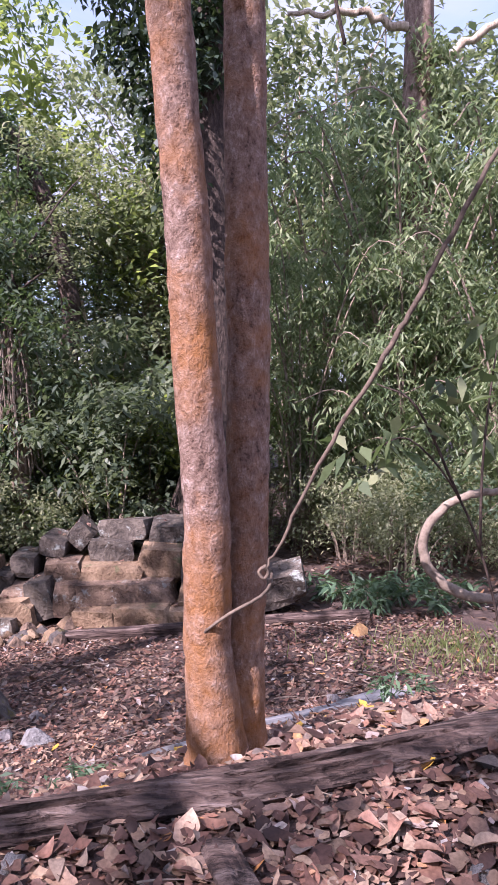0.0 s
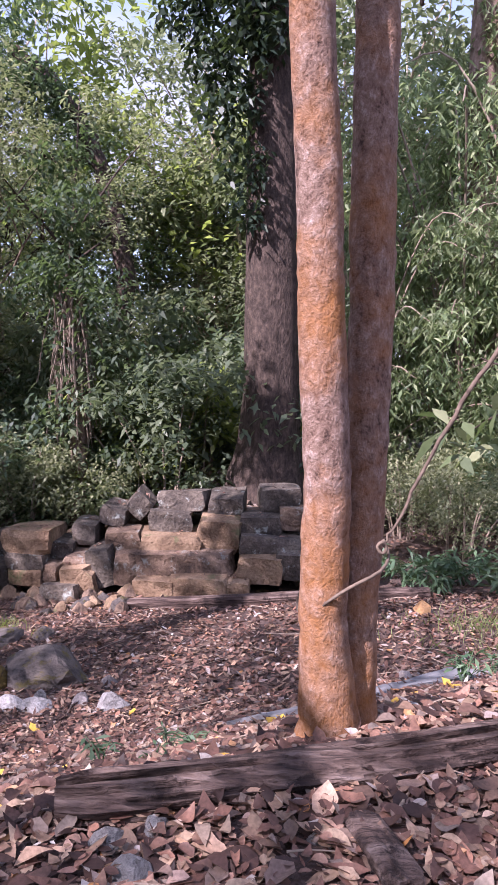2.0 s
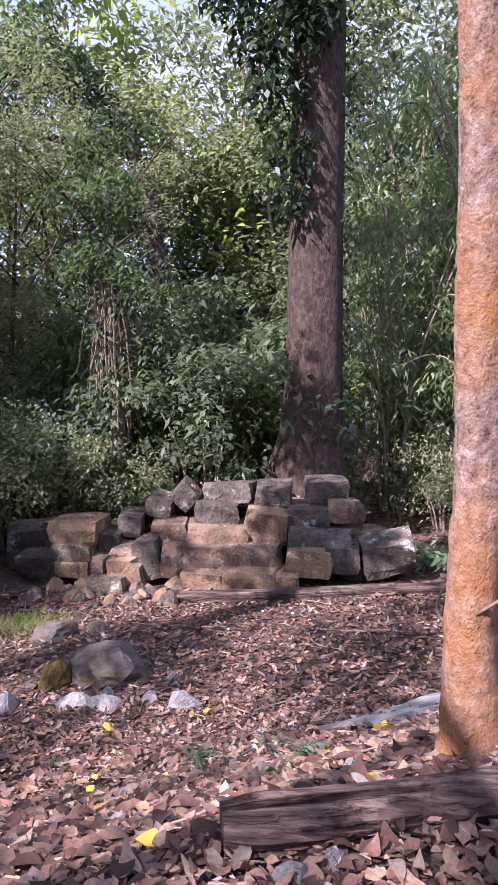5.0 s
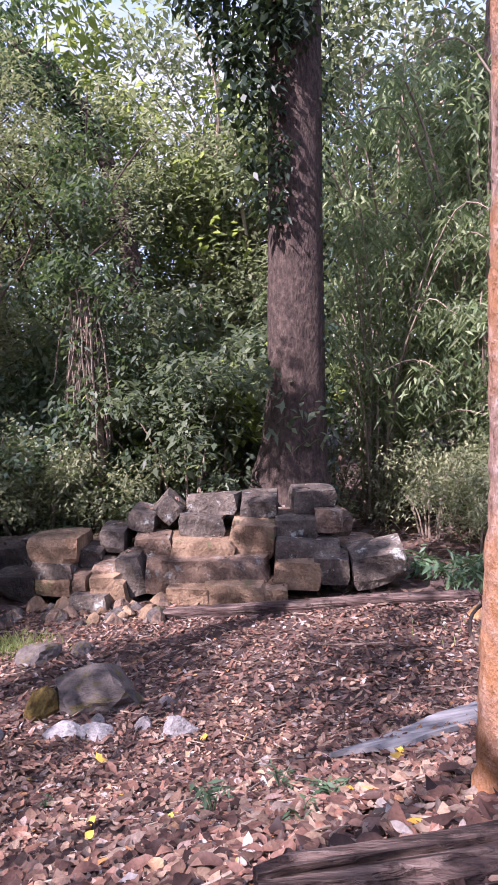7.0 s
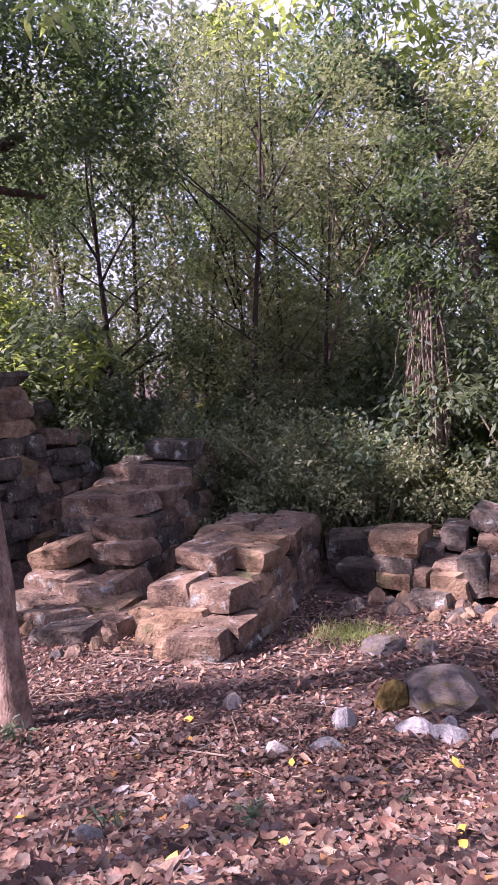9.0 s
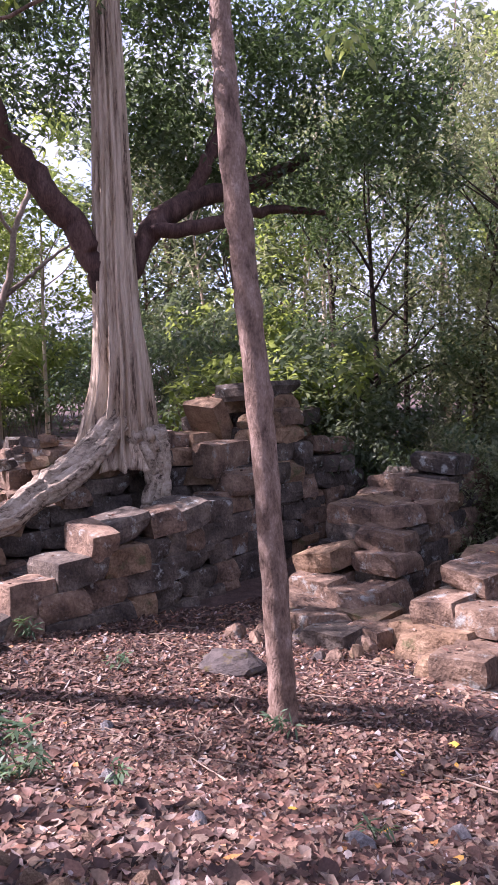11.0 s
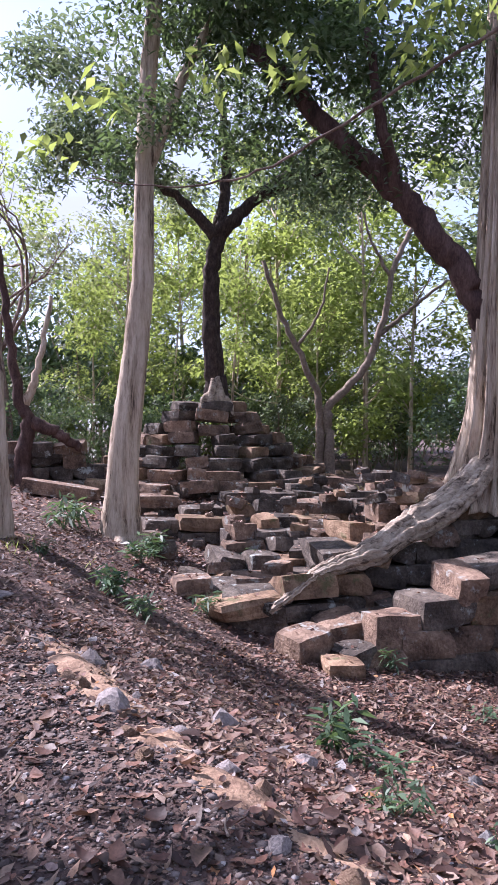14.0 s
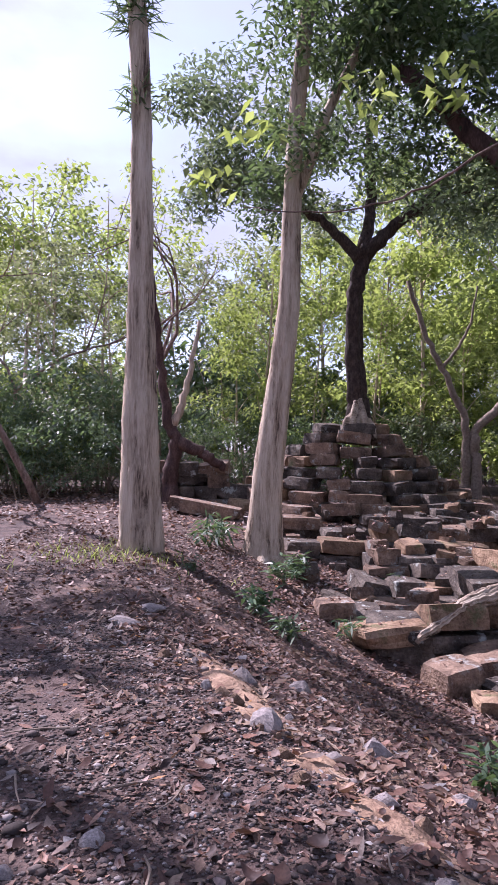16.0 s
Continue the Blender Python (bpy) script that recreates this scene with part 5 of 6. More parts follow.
# tree on the mound, forked small tree, root tree behind
mt = thing("mound_tree", "dark trunk with pale roots on the stone mound", "tree")
p = bend([(-22.6, 4.15, 1.9), (-22.6, 4.2, 2.8), (-22.6, 4.05, 4.5), (-22.6, 4.1, 6.4), (-22.6, 4.4, 7.6)], 8, 0.02, 2)
trunk_part(mt, p, lerp_r(len(p), (0, 0.6), (0.12, 0.4), (0.3, 0.28), (0.6, 0.24), (1, 0.22)), M_BARK_DARK, 24, flute=5, depth=0.16, seed=3)
for k, (y0_, y1_, z0_) in enumerate(((3.98, 3.75, 2.6), (4.08, 3.95, 3.0), (4.15, 4.1, 2.8), (4.22, 4.3, 3.05), (4.3, 4.5, 2.5))):
    q = bend([(-22.35, y0_, z0_), (-22.22, y0_ * 0.6 + y1_ * 0.4, z0_ * 0.5 + 1.2), (-22.1, y1_, 2.3), (-21.95, y1_ + 0.04 * (k - 2), 1.9)], 6, 0.008, k)
    trunk_part(mt, q, lerp_r(len(q), (0, 0.07), (0.5, 0.12), (1, 0.06)), M_ROOT, 12, name="root", flute=3, depth=0.2, lump=0.15, seed=k, label="pale root gripping the stones")
for i, (a, b, c, r) in enumerate((((-22.6, 4.3, 7.3), (-22.3, 5.4, 8.4), (-21.8, 7.0, 9.6), 0.24), ((-22.6, 4.2, 7.2), (-22.8, 3.2, 8.3), (-23, 1.8, 9.2), 0.2), ((-22.6, 4.3, 7.5), (-22.9, 4.6, 9.5), (-23, 4.4, 12), 0.2), ((-22.3, 5.4, 8.4), (-22, 6.6, 8.9), (-21.6, 8.4, 9.3), 0.15))):
    q = bend([a, b, c], 7, 0.04, i)
    trunk_part(mt, q, np.linspace(r, r * 0.4, len(q)), M_BARK_DARK, 10, name="limb", lump=0.1)
rc = np.random.default_rng(41)
cc = [(-23 + rc.uniform(-3, 3), 3.6 + rc.uniform(-5.0, 5.5), rc.uniform(8.0, 12.5)) for _ in range(36)] + [(rc.uniform(-24, -21), rc.uniform(-1.2, 3.5), rc.uniform(8.6, 11.6)) for _ in range(16)]
part("crown", mesh("crown", *leaves(blobs(cc, rc.uniform(0.7, 1.3, 52), [320] * 52, 42, 0.6), 0.2, 0.085, 0.35, seed=43)), L_MID, mt)

ft = thing("forked_tree", "bare forked tree with spreading grey branches", "tree")
for i, (pp, r0_, r1_) in enumerate((([(-24.6, 8.2, -0.3), (-24.6, 8.2, 1.0), (-24.6, 8.15, 2.4), (-24.6, 7.7, 3.6), (-24.8, 6.9, 5.3), (-25, 6.3, 7.2)], 0.2, 0.07), ([(-24.5, 8.5, -0.3), (-24.5, 8.5, 1.2), (-24.5, 8.5, 2.3), (-24.3, 9.5, 3.4), (-24.1, 10.2, 5.0), (-24, 10.6, 7.0), (-24, 11.4, 8.6)], 0.22, 0.08), ([(-24.1, 10.1, 4.7), (-23.9, 11.2, 5.6), (-23.7, 12.4, 6.6)], 0.1, 0.04), ([(-24.7, 7.4, 4.2), (-24.6, 8.2, 5.6), (-24.6, 8.5, 7.0)], 0.07, 0.03), ([(-24.0, 10.5, 6.6), (-24, 9.8, 7.8), (-24, 9.4, 9)], 0.08, 0.03))):
    q = bend(pp, 7, 0.03, i)
    trunk_part(ft, q, np.linspace(r0_ * 0.85, r1_, len(q)), M_TWIG, 10, name="limb" if i > 1 else "trunk", lump=0.1)
rt = thing("root_tree", "twisted reddish root tree over the low ruin", "tree")
for i, (pp, r0_, r1_) in enumerate((([(-22.0, -1.2, -0.2), (-22, -1.25, 0.8), (-22, -1.1, 1.6), (-22.1, -1.35, 2.4), (-22.2, -1.6, 4.0), (-22.3, -1.9, 6.5)], 0.26, 0.08), ([(-22, -1.1, 1.7), (-21.9, -0.5, 1.5), (-21.9, 0.0, 1.2), (-21.9, 0.3, 1.0)], 0.2, 0.1), ([(-22.1, -1.2, 2.2), (-22.1, -0.8, 3.4), (-22.2, -0.5, 5.2)], 0.13, 0.05))):
    q = bend(pp, 7, 0.03, i)
    trunk_part(rt, q, np.linspace(r0_, r1_, len(q)), M_BARK_RED if i < 2 else M_BARK_PALE, 12, name="limb" if i else "trunk", lump=0.12)

# ---------- forest ----------


def forest_tree(name, label, h, r, crown, leaf, count, material, bark, seed, droop=0.3, lean=0.9, low=0.45):
    """Trunk, limbs and an uneven crown of small leaf clumps, with its base at the origin."""
    r0 = np.random.default_rng(seed)
    t = thing(name, label, "tree")
    top = (r0.uniform(-lean, lean), r0.uniform(-lean, lean), h)
    p = bend([(0, 0, -0.4), (r0.uniform(-0.2, 0.2), r0.uniform(-0.2, 0.2), h * 0.35), (top[0] * 0.6, top[1] * 0.6, h * 0.7), top], 5)
    chunks = [tube(p, np.linspace(r, r * 0.12, len(p)), 9, lump=0.1, seed=seed)]
    cs = []
    for i in range(crown[0]):
        a, k = r0.uniform(0, 6.28), r0.uniform(low, 1.0)
        q = crown[1] * (0.35 + 0.65 * r0.random()) * (1.15 - 0.5 * abs(k - 0.7))
        s = np.array((top[0] * k, top[1] * k, h * (k * 0.8)))
        e = np.array((top[0] * k + q * math.cos(a), top[1] * k + q * math.sin(a), h * k + r0.uniform(0.1, 0.9)))
        if i % 3 == 0:
            lb = bend([s, (s + e) / 2 + r0.normal(0, 0.2, 3), e], 4)
            chunks.append(tube(lb, np.linspace(r * 0.35, r * 0.1, len(lb)), 5))
        cs.append(e)
    v, f = join(chunks)
    part("trunk", mesh("trunk", v, f, True), bark, t)
    pts = blobs(cs, r0.uniform(crown[2] * 0.6, crown[2] * 1.2, len(cs)), [count] * len(cs), seed + 1, 0.7)
    part("crown", mesh("crown", *leaves(pts, leaf[0], leaf[1], droop, seed=seed + 2)), material, t)
    return t


def bush(name, label, clumps, spread, height, size, leaf, count, material, seed, droop=0.4):
    r0 = np.random.default_rng(seed)
    t = thing(name, label, "shrub")
    cs = [(r0.normal(0, spread), r0.normal(0, spread), r0.uniform(0.15, 1) ** 0.8 * height) for _ in range(clumps)]
    st = [tube(bend([(c[0] * 0.2, c[1] * 0.2, -0.3), (c[0] * 0.5, c[1] * 0.5, c[2] * 0.6), c], 4), np.linspace(0.035, 0.01, 9), 5) for c in cs[::4]]
    for v, f in st:
        part("stem", mesh("stem", v, f), M_TWIG, t)
    pts = blobs(cs, r0.uniform(size * 0.6, size * 1.2, clumps), [count] * clumps, seed + 1, 0.8)
    part("foliage", mesh("foliage", *leaves(pts, leaf[0], leaf[1], droop, seed=seed + 2)), material, t)
    return t


def bamboo(seed):
    """A clump of arching culms with hanging sprays of narrow leaves."""
    r0 = np.random.default_rng(seed)
    t = thing("bamboo_clump", "arching bamboo clump with hanging narrow leaves", "bamboo")
    cul, cs = [], []
    for i in range(26):
        a, q, h = r0.uniform(0, 6.28), r0.uniform(0.8, 3.8), r0.uniform(3.5, 11)
        d = np.array((math.cos(a), math.sin(a), 0))
        p = bend([d * 0.3 - (0, 0, 0.3), d * q * 0.25 + (0, 0, h * 0.55), d * q * 0.7 + (0, 0, h * 0.95), d * q * 1.15 + (0, 0, h * 0.9)], 5)
        cul.append(tube(p, np.linspace(0.045, 0.012, len(p)), 5))
        for k in range(5, len(p)):
            if r0.random() < 0.9:
                cs.append(p[k] + r0.normal(0, 0.3, 3) - (0, 0, 0.25))
    for v, f in cul:
        part("culm", mesh("culm", v, f, True), M_TWIG, t)
    pts = blobs(cs, r0.uniform(0.3, 0.6, len(cs)), [40] * len(cs), seed + 1, 1.0)
    part("foliage", mesh("foliage", *leaves(pts, 0.25, 0.055, 0.75, 0.6, seed=seed + 2)), L_BAMBOO, t)
    return t


PROTO = {
    "tall": forest_tree("forest_tree", "tall forest tree with uneven green crown", 13, 0.15, (30, 3.2, 1.1), (0.19, 0.085), 190, L_MID, M_BARK_GREY, 101),
    "tall_olive": forest_tree("forest_tree", "forest tree with thin olive leaves", 12, 0.11, (34, 3.0, 1.0), (0.16, 0.065), 190, L_OLIVE, M_BARK_DARK, 111, low=0.2),
    "tall_dark": forest_tree("forest_tree", "dark leaved forest tree hung with climbers", 11, 0.15, (32, 2.8, 1.05), (0.18, 0.08), 200, L_DARK, M_BARK_DARK, 121, low=0.2),
    "bright": forest_tree("forest_tree", "sunlit light green forest tree", 10, 0.10, (26, 2.6, 1.0), (0.24, 0.1), 180, L_BRIGHT, M_BARK_PALE, 131, low=0.3),
    "far": forest_tree("forest_tree", "distant forest tree with rounded green crown", 13, 0.13, (28, 3.2, 1.2), (0.33, 0.16), 95, L_MID, M_BARK_GREY, 201, low=0.25),
    "far_bright": forest_tree("forest_tree", "distant sunlit yellow green tree", 12, 0.12, (26, 3.0, 1.2), (0.33, 0.16), 95, L_BRIGHT, M_BARK_PALE, 211, low=0.25),
    "far_olive": forest_tree("forest_tree", "distant thin olive green tree", 13, 0.11, (26, 2.8, 1.1), (0.3, 0.13), 90, L_OLIVE, M_BARK_PALE, 221, low=0.3),
    "far_bush": bush("forest_shrub", "dark undergrowth deep in the forest", 22, 1.1, 2.8, 0.75, (0.26, 0.13), 50, L_DARK, 231),
    "under": bush("forest_shrub", "dense dark green understorey shrub", 26, 1.1, 3.2, 0.6, (0.16, 0.07), 95, L_DARK, 141),
    "shrub": bush("forest_shrub", "leafy green shrub at the forest edge", 26, 1.0, 3.6, 0.55, (0.19, 0.085), 95, L_MID, 151),
    "scrub": bush("forest_shrub", "tangled dry olive scrub with bare stems", 24, 1.0, 2.6, 0.55, (0.13, 0.05), 95, L_OLIVE, 161),
    "light": bush("forest_shrub", "bright green shrub catching the sun", 22, 0.9, 3.0, 0.55, (0.24, 0.11), 80, L_BRIGHT, 171),
    "bamboo": bamboo(181),
}
PROTO["pale"] = forest_tree("forest_tree", "sunlit grey green forest tree", 10, 0.10, (28, 2.6, 1.0), (0.21, 0.09), 190, L_SOFT, M_BARK_PALE, 251, low=0.3)
PROTO["far_pale"] = forest_tree("forest_tree", "distant sunlit grey green tree", 12, 0.12, (28, 3.0, 1.1), (0.29, 0.14), 110, L_SOFT, M_BARK_PALE, 261, low=0.25)
PROTO["edge"] = bush("forest_shrub", "twiggy small leaved shrub with sunlit specks", 30, 0.95, 2.6, 0.5, (0.11, 0.05), 130, L_OLIVE, 241)
home = {}


def plant(kind, x, y, s=1.0, rz=None, zs=1.0):
    rz = pick.uniform(0, 360) if rz is None else rz
    m = pose(x, y, gr(x, y), 0, 0, rz) @ Matrix.Diagonal((s, s, s * zs, 1))
    if kind not in home:
        home[kind] = True
        PROTO[kind].matrix_basis = m
        return PROTO[kind]
    return copy_thing(PROTO[kind], m)


def band(kinds, n, box, s=(0.8, 1.2), seed=0, clear=None):
    r0 = random.Random(seed)
    made = 0
    spots = []
    tries = 0
    while made < n and tries < n * 30:
        tries += 1
        x, y = r0.uniform(box[0], box[1]), r0.uniform(box[2], box[3])
        if clear and clear(x, y):
            continue
        if any(math.hypot(x - a, y - b) < 0.55 * math.sqrt((box[1] - box[0]) * (box[3] - box[2]) / n) for a, b in spots):
            continue
        spots.append((x, y))
        k = r0.choice(kinds)
        plant(k, x, y, r0.uniform(*s), r0.uniform(0, 360), r0.uniform(0.85, 1.2))
        made += 1


# dark thicket and a rail fence where the track bends away
for x, y, sc in ((-25.0, -6.4, 1.1), (-24.0, -7.4, 1.0), (-26.5, -6.8, 1.3), (-27.5, -3.0, 0.9), (-28.5, -4.6, 1.2)):
    plant("under", x, y, sc)
fence = thing("rail_fence", "low wooden rail fence at the bend of the track", "fence")
for k in range(6):
    fy = -5.3 + k * 0.36
    trunk_part(fence, [(-25.6, fy, gr(-25.6, fy) - 0.2), (-25.6, fy + 0.01, gr(-25.6, fy) + 0.5), (-25.6, fy, gr(-25.6, fy) + 1.0)], [0.04, 0.038, 0.034], M_BARK_GREY, 7, name="post", lump=0.1, seed=k)
for fz in (0.45, 0.85):
    trunk_part(fence, bend([(-25.56, -5.4, fz), (-25.56, -4.4, fz + 0.02), (-25.56, -3.4, fz)], 4), np.full(9, 0.032), M_BARK_GREY, 7, name="rail", lump=0.1)
# behind the facing ruin and to its east
for x, y, k, sc in ((4.0, 18.5, "bamboo", 1.1), (7.0, 19.5, "bamboo", 1.15), (2.2, 21, "bamboo", 1.1), (6.0, 16, "bamboo", 0.75), (9.5, 17, "bamboo", 1.0), (1.2, 17.5, "bamboo", 0.7),
                    (-3.0, 15.2, "shrub", 1.05), (-2.4, 16.4, "shrub", 1.15), (-4.0, 16.2, "light", 1.1), (-3.4, 17.5, "shrub", 1.4), (-1.9, 17.8, "light", 1.2),
                    (-7.6, 21.5, "tall_dark", 0.9), (-9.8, 21.0, "tall_olive", 0.95), (-5.4, 25, "pale", 1.15), (-3.6, 27, "pale", 1.25), (-1.8, 26, "pale", 1.2), (-2.8, 31, "far_pale", 1.05), (-0.6, 29, "far_pale", 1.05),
                    (2.6, 25, "pale", 1.4), (3.9, 27, "far_pale", 1.2), (1.2, 27, "far", 1.15), (6.5, 25, "pale", 1.1), (8.5, 24, "tall", 1.0), (5.2, 23, "tall", 0.8), (10.5, 21, "bright", 0.95),
                    (-13.6, 15.6, "tall_dark", 0.95), (-16.5, 17.5, "tall_dark", 1.05), (-11.4, 19.5, "tall_dark", 0.95), (-15.2, 12.2, "light", 1.05), (-14.2, 13.6, "light", 1.2), (-12.6, 14.2, "shrub", 0.9)):
    plant(k, x, y, sc)
# one unseen tree, added only to throw shade on the track
for x, y, sc in ((-15.0, -10.2, 0.7),):
    plant("far", x, y, sc)
band(["under", "scrub", "scrub", "shrub"], 30, (-11, 10, 15.2, 20), (0.7, 1.1), 1, lambda x, y: math.hypot(x + 0.8, y - 15) < 1.6 or (-4.8 < x < 0.8 and y < 15.0))
band(["under", "scrub", "scrub"], 12, (1.6, 9, 12.8, 16), (0.5, 0.8), 2)
band(["scrub", "tall_olive", "tall_olive", "light", "bright", "tall_dark"], 20, (-16, -5.5, 16.5, 24), (0.75, 1.05), 3)
band(["scrub", "under", "shrub"], 14, (-13, -5.2, 13.8, 16.5), (0.55, 0.9), 16)
band(["edge", "edge", "scrub"], 16, (-12, -5.0, 13.6, 15.6), (0.75, 1.15), 18)
band(["far", "far_olive", "far_bright", "far_olive"], 24, (-22, 13, 25, 40), (0.9, 1.2), 4)
band(["far_bush"], 20, (-30, 16, 27, 44), (1.0, 1.5), 14)
# beyond the gallery and behind the mound
band(["light", "shrub", "under", "scrub"], 18, (-24, -13.5, 13.2, 20), (0.8, 1.25), 5)
band(["under", "light", "shrub"], 14, (-34, -26.5, -4, 14), (0.6, 0.95), 6)
band(["light", "scrub", "bright", "far_olive"], 12, (-37, -27, -11, 4), (0.65, 0.9), 7)
band(["light", "bright", "bright", "far_bright"], 14, (-40, -27, 4, 16), (0.75, 1.1), 17)
band(["far_bright", "far_olive", "far_bright", "far_olive"], 28, (-60, -39, -20, 26), (1.0, 1.3), 8)
band(["far", "far_bright", "far_olive"], 14, (-36, -20, 18, 34), (0.9, 1.2), 9)
band(["far_bush"], 34, (-58, -38, -22, 28), (1.2, 1.8), 15)
# the forest closes round behind the track
band(["far", "far_olive", "far_bush"], 14, (-16, 18, -30, -15), (0.9, 1.2), 10)
band(["far", "far_bush", "shrub"], 10, (9, 20, -10, 14), (0.8, 1.2), 11)
band(["scrub", "light", "under"], 8, (-30, -22, -8, -3.5), (0.45, 0.75), 12)
band(["under", "scrub", "edge"], 14, (-31, -23.5, -11, -1.5), (0.5, 0.85), 19)


def bare_tree(name, label, base, h, seed, leafs):
    """A thin tree of bare, forking branches with a scatter of small leaves."""
    r0 = np.random.default_rng(seed)
    t = thing(name, label, "tree")
    tips = []

    def grow(p, d, length, r, depth):
        q = [np.array(p)]
        for _ in range(4):
            d = d + r0.normal(0, 0.16, 3)
            d = d / np.linalg.norm(d)
            q.append(q[-1] + d * length / 4)
        v, f = tube(np.array(q), np.linspace(r, r * 0.6, 5), 6)
        part("trunk" if depth == 0 else "branch", mesh("branch", v, f, True), M_BARK_GREY, t)
        if depth >= 2:
            tips.extend(q[2:])
        if depth < 4:
            for k in range(2 if depth else 3):
                nd = d + r0.normal(0, 0.55, 3) + (0, 0, 0.12)
                grow(q[-1 - (k % 2)], nd / np.linalg.norm(nd), length * r0.uniform(0.6, 0.8), r * 0.6, depth + 1)

    grow((base[0], base[1], gr(base[0], base[1]) - 0.2), np.array((0, 0, 1.0)), h * 0.42, h * 0.012, 0)
    pts = np.repeat(np.array(tips), leafs, 0) + r0.normal(0, 0.16, (len(tips) * leafs, 3))
    part("foliage", mesh("foliage", *leaves(pts, 0.13, 0.06, 0.3, seed=seed)), L_OLIVE, t)


bare_tree("bare_tree", "thin leaning tree with sparse leaves and bare branches", (-21.0, -4.6), 9.5, 3, 3)
bare_tree("bare_tree", "slender tree with thin crooked branches", (-25.0, -1.6), 10, 5, 4)
bare_tree("bare_tree", "slender tree with thin crooked branches", (-26.5, -7.5), 9, 9, 3)
bare_tree("bare_tree", "crooked young tree among the scrub", (-9.0, 17.8), 8.5, 12, 4)

# ---------- small plants ----------


def weed(x, y, size, n, label, seed, material=None, droop=0.1, name="small_plant", long=1.0):
    r0 = np.random.default_rng(seed)
    t = thing(name, label, "plant", at=(x, y, gr(x, y) - 0.01))
    cs, st = [], []
    for i in range(max(2, n // 7)):
        a, q = r0.uniform(0, 6.28), size * r0.uniform(0.2, 0.7)
        e = np.array((q * math.cos(a), q * math.sin(a), size * r0.uniform(0.5, 1.0)))
        st.append(tube(bend([(0, 0, 0), e * (0.35, 0.35, 0.6), e], 4), np.linspace(0.005, 0.002, 9), 4))
        cs += [e * u for u in r0.uniform(0.5, 1.0, 7)]
    v, f = join(st)
    tagged(part("stalk", mesh("stalk", v, f), L_PLANT, t), kind="stuff")
    part("leaves", mesh("leaves", *leaves(np.array(cs) + r0.normal(0, size * 0.05, (len(cs), 3)), size * 0.42 * long, size * 0.1, droop, 0.4, seed=seed)), material or L_PLANT, t)
    return t


for i, (x, y, s, n) in enumerate(((-1.45, 3.95, 0.2, 40), (-0.85, 3.6, 0.18, 40), (-1.1, 4.2, 0.15, 30), (-2.64, 4.8, 0.12, 24), (1.16, 5.95, 0.3, 60), (1.5, 6.4, 0.25, 40), (-1.0, 3.3, 0.14, 24), (-6.9, 2.1, 0.42, 90), (-6.6, 2.4, 0.3, 50), (-5.45, 1.96, 0.26, 60), (-5.3, 1.75, 0.18, 40), (-3.95, 3.35, 0.2, 24), (-3.3, 3.9, 0.2, 30), (-8.8, 4.6, 0.25, 40), (-6.1, 4.7, 0.25, 40), (-5.9, 7.6, 0.32, 50), (-9.4, 8.1, 0.3, 50), (-10.6, 4.3, 0.35, 60), (-12.0, 2.0, 0.4, 60), (-12.8, 3.6, 0.35, 60), (-14.5, 1.5, 0.5, 80), (-13.8, 1.2, 0.45, 80), (-14.9, 3.4, 0.4, 60), (-16.6, 3.9, 0.4, 60), (-18.5, 6.3, 0.4, 60), (-10.9, 0.6, 0.45, 110), (-10.2, 0.9, 0.35, 80), (-15.0, -0.1, 0.6, 70), (-15.6, 0.2, 0.7, 60), (-12.2, -0.3, 0.3, 50), (-5.3, 2.5, 0.2, 24))):
    weed(x, y, s, n, "small green weed growing through dead leaves", 200 + i)
for i, (x, y) in enumerate(((1.5, 11.4), (1.9, 12.0), (2.5, 11.6), (2.3, 12.6), (3.0, 12.2), (1.2, 12.4), (3.3, 11.2), (1.9, 10.9), (2.8, 10.8))):
    weed(x, y, 0.55, 90, "low blue green fern at the forest edge", 260 + i, name="fern", droop=0.3)


def tuft(x, y, r, n, h, seed, label, material):
    r0 = np.random.default_rng(seed)
    p = np.stack([x + r0.normal(0, r, n), y + r0.normal(0, r, n), np.zeros(n)], 1)
    p[:, 2] = ground(p[:, 0], p[:, 1])
    return tagged(part("grass", mesh("grass", *leaves(p, h, 0.012, -1.6, 0.5, seed=seed)), material), label, "grass", kind="stuff")


tuft(-4.7, 9.3, 0.3, 700, 0.16, 1, "short yellow green grass between the ruins", L_BRIGHT)
tuft(-12.2, -1.5, 0.6, 330, 0.16, 2, "green grass along the edge of the track", L_BRIGHT)
tuft(2.4, 8.4, 0.6, 700, 0.22, 3, "yellow green grass in the sun", L_BRIGHT)
tuft(-20.5, 9.6, 0.7, 500, 0.3, 4, "grass behind the terrace", L_BRIGHT)

# ---------- hanging growth ----------
column = thing("vine_column", "leaning trunk draped in dry hanging roots", "tree")
q = bend([(-4.85, 15.0, gr(-4.85, 15) - 0.2), (-4.85, 15, 0.5), (-4.95, 15, 2.0), (-5.05, 15, 3.0)], 6, 0.02, 2)
trunk_part(column, q, np.linspace(0.2, 0.12, len(q)), M_BARK_GREY, 14, lump=0.15)
rr = np.random.default_rng(51)
hang = []
for i in range(120):
    a, z = rr.uniform(0, 6.28), rr.uniform(1.4, 3.1)
    o = np.array((-4.97 + 0.3 * math.cos(a), 15 + 0.3 * math.sin(a), z))
    w = rr.normal(0, 0.18, 2)
    hang.append(tube(bend([o, o + (w[0] * 0.5, w[1] * 0.5, -0.7), o + (w[0], w[1], -rr.uniform(1.2, 2.6))], 4, 0.01, i), np.full(9, 0.014), 4))
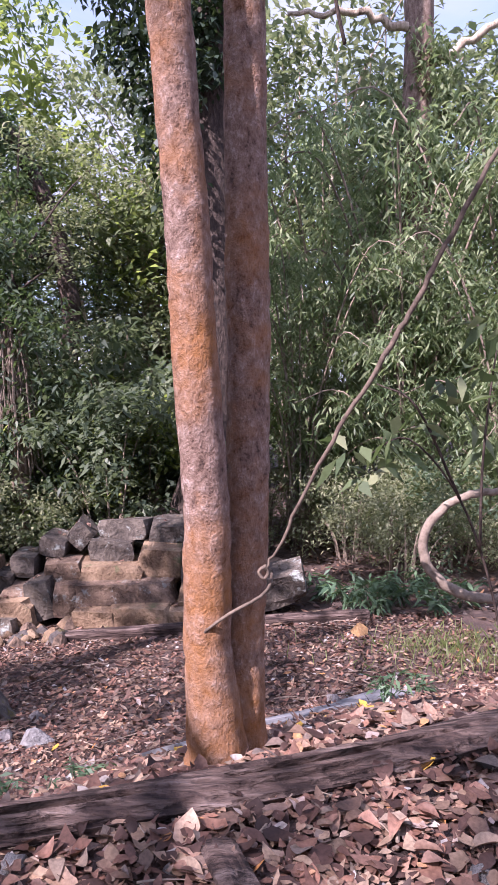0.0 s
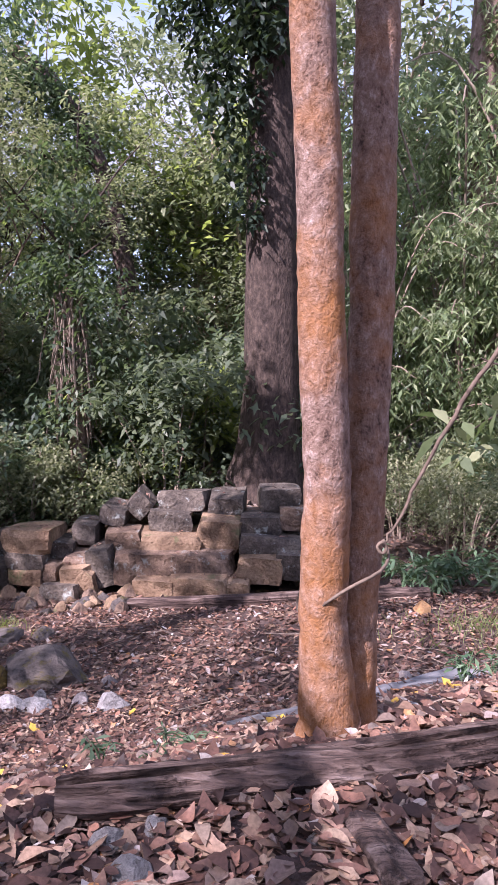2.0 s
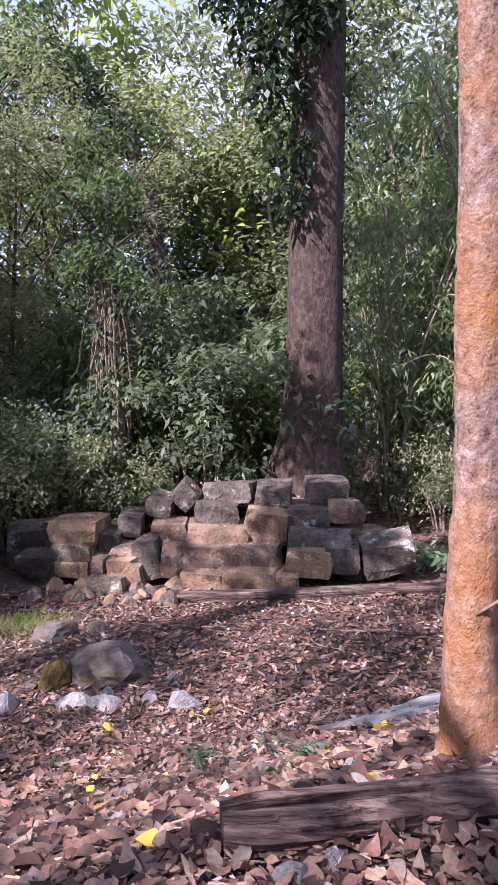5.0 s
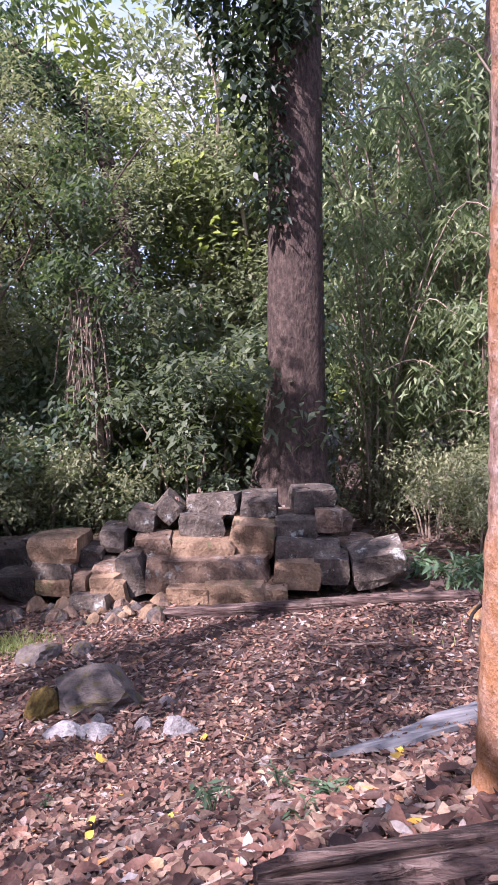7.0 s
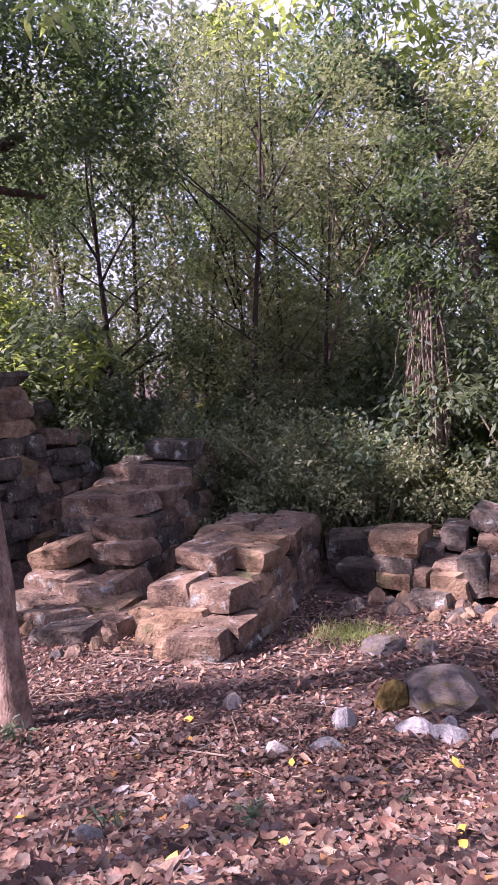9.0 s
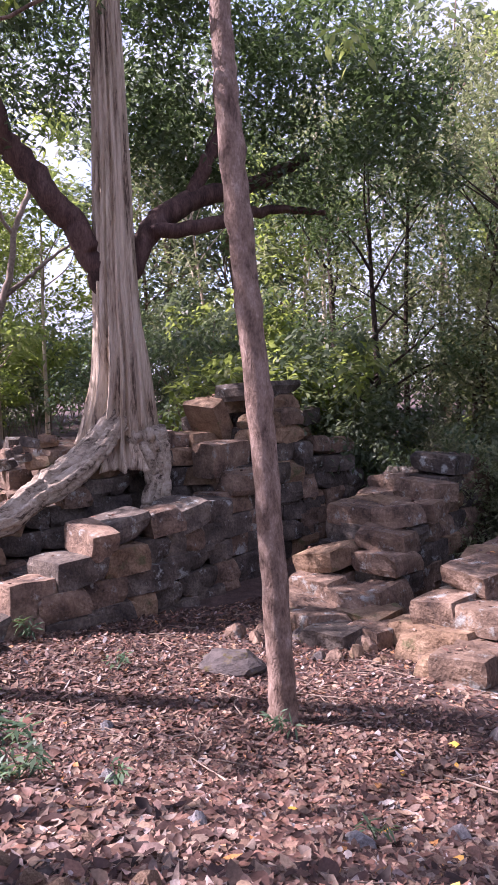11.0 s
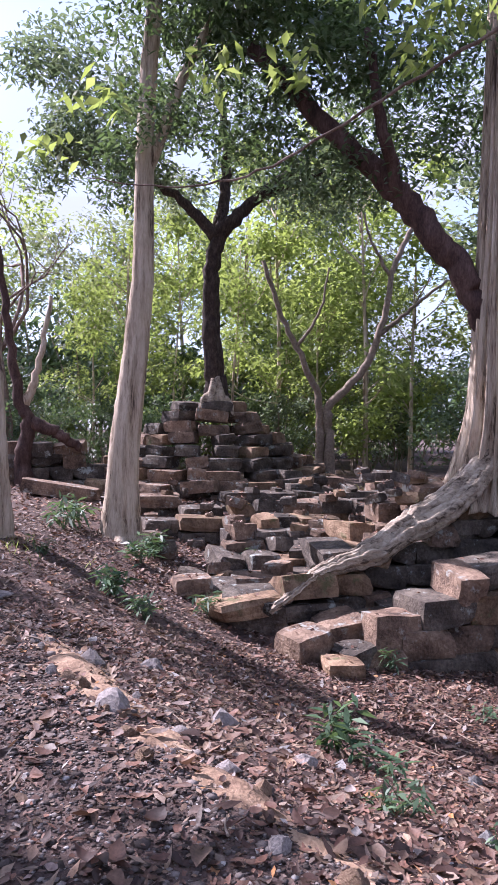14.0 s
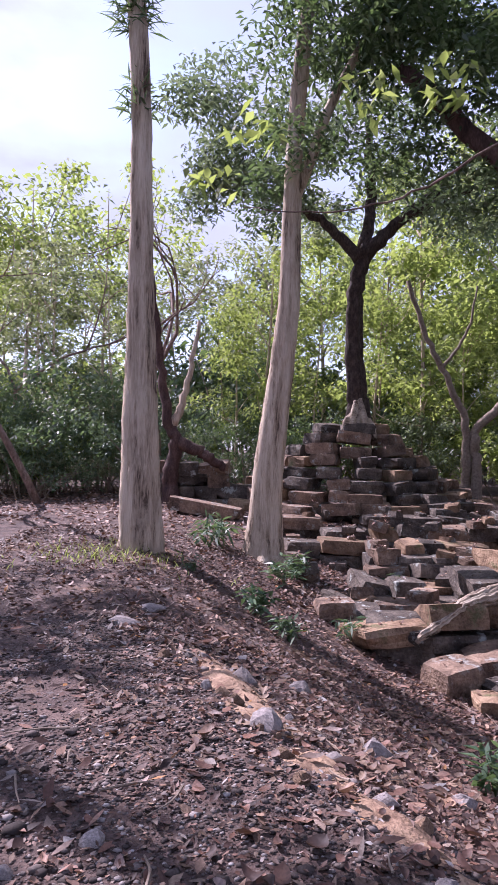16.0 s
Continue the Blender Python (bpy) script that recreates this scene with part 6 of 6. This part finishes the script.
v, f = join(hang)
tagged(part("roots", mesh("roots", v, f), M_TWIG, column, "dry brown hanging roots"), kind="stuff")
cl = blobs([(-5.0 + rr.normal(0, 0.5), 15 + rr.normal(0, 0.4), rr.uniform(2.6, 6.0)) for _ in range(22)] + [(-4.9 + rr.normal(0, 0.45), 14.8, rr.uniform(-1.5, 2.4)) for _ in range(9)], rr.uniform(0.35, 0.75, 31), [110] * 31, 50)
part("climber", mesh("climber", *leaves(cl, 0.17, 0.075, 0.6, seed=50)), L_DARK, column, "dark climber smothering the trunk")
arch = thing("arching_tree", "dark arching trunk under heavy climbers", "tree")
for i, (pp, r0_, r1_) in enumerate((([(-5.4, 21.5, gr(-5, 21) - 0.2), (-5.3, 21.6, 3.5), (-5.5, 21.8, 5.2), (-6.1, 22, 7.4), (-7.2, 22, 9.4), (-8.6, 22, 10.6)], 0.3, 0.22), ([(-6.1, 22, 7.4), (-7.6, 22, 7.6), (-9.6, 22.2, 8.0)], 0.14, 0.08), ([(-5.6, 21.8, 5.6), (-6.6, 21.6, 5.4), (-7.3, 21.6, 6.0)], 0.12, 0.06), ([(-7.4, 22, 9.6), (-9.5, 21.8, 9.6), (-12.0, 21.5, 8.9)], 0.13, 0.07))):
    q = bend(pp, 7, 0.04, i)
    trunk_part(arch, q, np.linspace(r0_, r1_, len(q)), M_BARK_DARK, 10, name="limb" if i else "trunk", lump=0.12)
cc = [(rr.uniform(-10.5, -6.2), rr.uniform(20.5, 23), rr.uniform(7.5, 13)) for _ in range(26)]
part("crown", mesh("crown", *leaves(blobs(cc, rr.uniform(0.6, 1.2, 26), [190] * 26, 52), 0.24, 0.1, 0.6, seed=53)), L_DARK, arch)
far = thing("dead_trunk", "pale bare trunks standing behind the shrubs", "tree")
for x, h, l in ((-3.9, 8.2, 0.2), (-3.3, 9.0, -0.5), (-2.5, 7.0, 0.9)):
    q = bend([(x, 27.5, gr(x, 27) - 0.2), (x + l * 0.4, 27.5, h * 0.6), (x + l, 27.5, h)], 6, 0.03, 1)
    trunk_part(far, q, np.linspace(0.22, 0.12, len(q)), M_BARK_PALE, 9, lump=0.1)
rtree = thing("clad_tree", "tall trunk wrapped in hanging creepers", "tree")
q = bend([(4.6, 20.5, gr(4.6, 20) - 0.2), (4.7, 20.5, 4), (4.8, 20.5, 9), (4.9, 20.5, 14)], 7, 0.03, 3)
trunk_part(rtree, q, np.linspace(0.5, 0.38, len(q)), M_BARK_GREY, 16, lump=0.15, flute=4, depth=0.1)
cc = [(4.8 + rr.normal(0, 0.5), 20.2 + rr.normal(0, 0.4), rr.uniform(7.0, 11)) for _ in range(16)]
part("creepers", mesh("creepers", *leaves(blobs(cc, rr.uniform(0.3, 0.6, 16), [110] * 16, 54, 1.3), 0.22, 0.08, 0.9, seed=55)), L_BAMBOO, rtree)
for a, b in (((4.8, 20.4, 11.0), (1.2, 20, 11.4)), ((5.0, 20.4, 10.0), (8.5, 20, 11.6))):
    m0 = (np.array(a) + np.array(b)) / 2 + (0, 0, 0.3)
    q = bend([a, m0, b], 7, 0.05, 4)
    trunk_part(rtree, q, np.linspace(0.14, 0.06, len(q)), M_BARK_PALE, 8, name="limb")
creeper = thing("hanging_liana", "thin dark liana hanging from the canopy", "vine")
q = bend([(0.3, 14.4, 15.0), (0.9, 12.6, 11.5), (1.3, 11.0, 8.0), (1.36, 11.0, 7.2), (1.5, 11.0, 6.5)], 6)
part("stem", mesh("stem", *tube(q, np.full(len(q), 0.03), 6), True), M_BARK_DARK, creeper)

# dead leaves resting on the stones
r9 = np.random.default_rng(77)
tp = np.array(TOPS)
tp = tp[(tp[:, 2] > ground(tp[:, 0], tp[:, 1]) + 0.05)]
idx = np.repeat(np.arange(len(tp)), 9)
q = np.stack([tp[idx, 0] + r9.uniform(-0.4, 0.4, len(idx)) * tp[idx, 3], tp[idx, 1] + r9.uniform(-0.4, 0.4, len(idx)) * tp[idx, 3], tp[idx, 2] + 0.012], 1)
tagged(part("leaf_litter", mesh("leaf_litter", *leaves(q, 0.085, 0.05, 0.0, 0.3, seed=78)), L_LITTER), "dead leaves resting on the old stones", "dead leaves", kind="stuff")
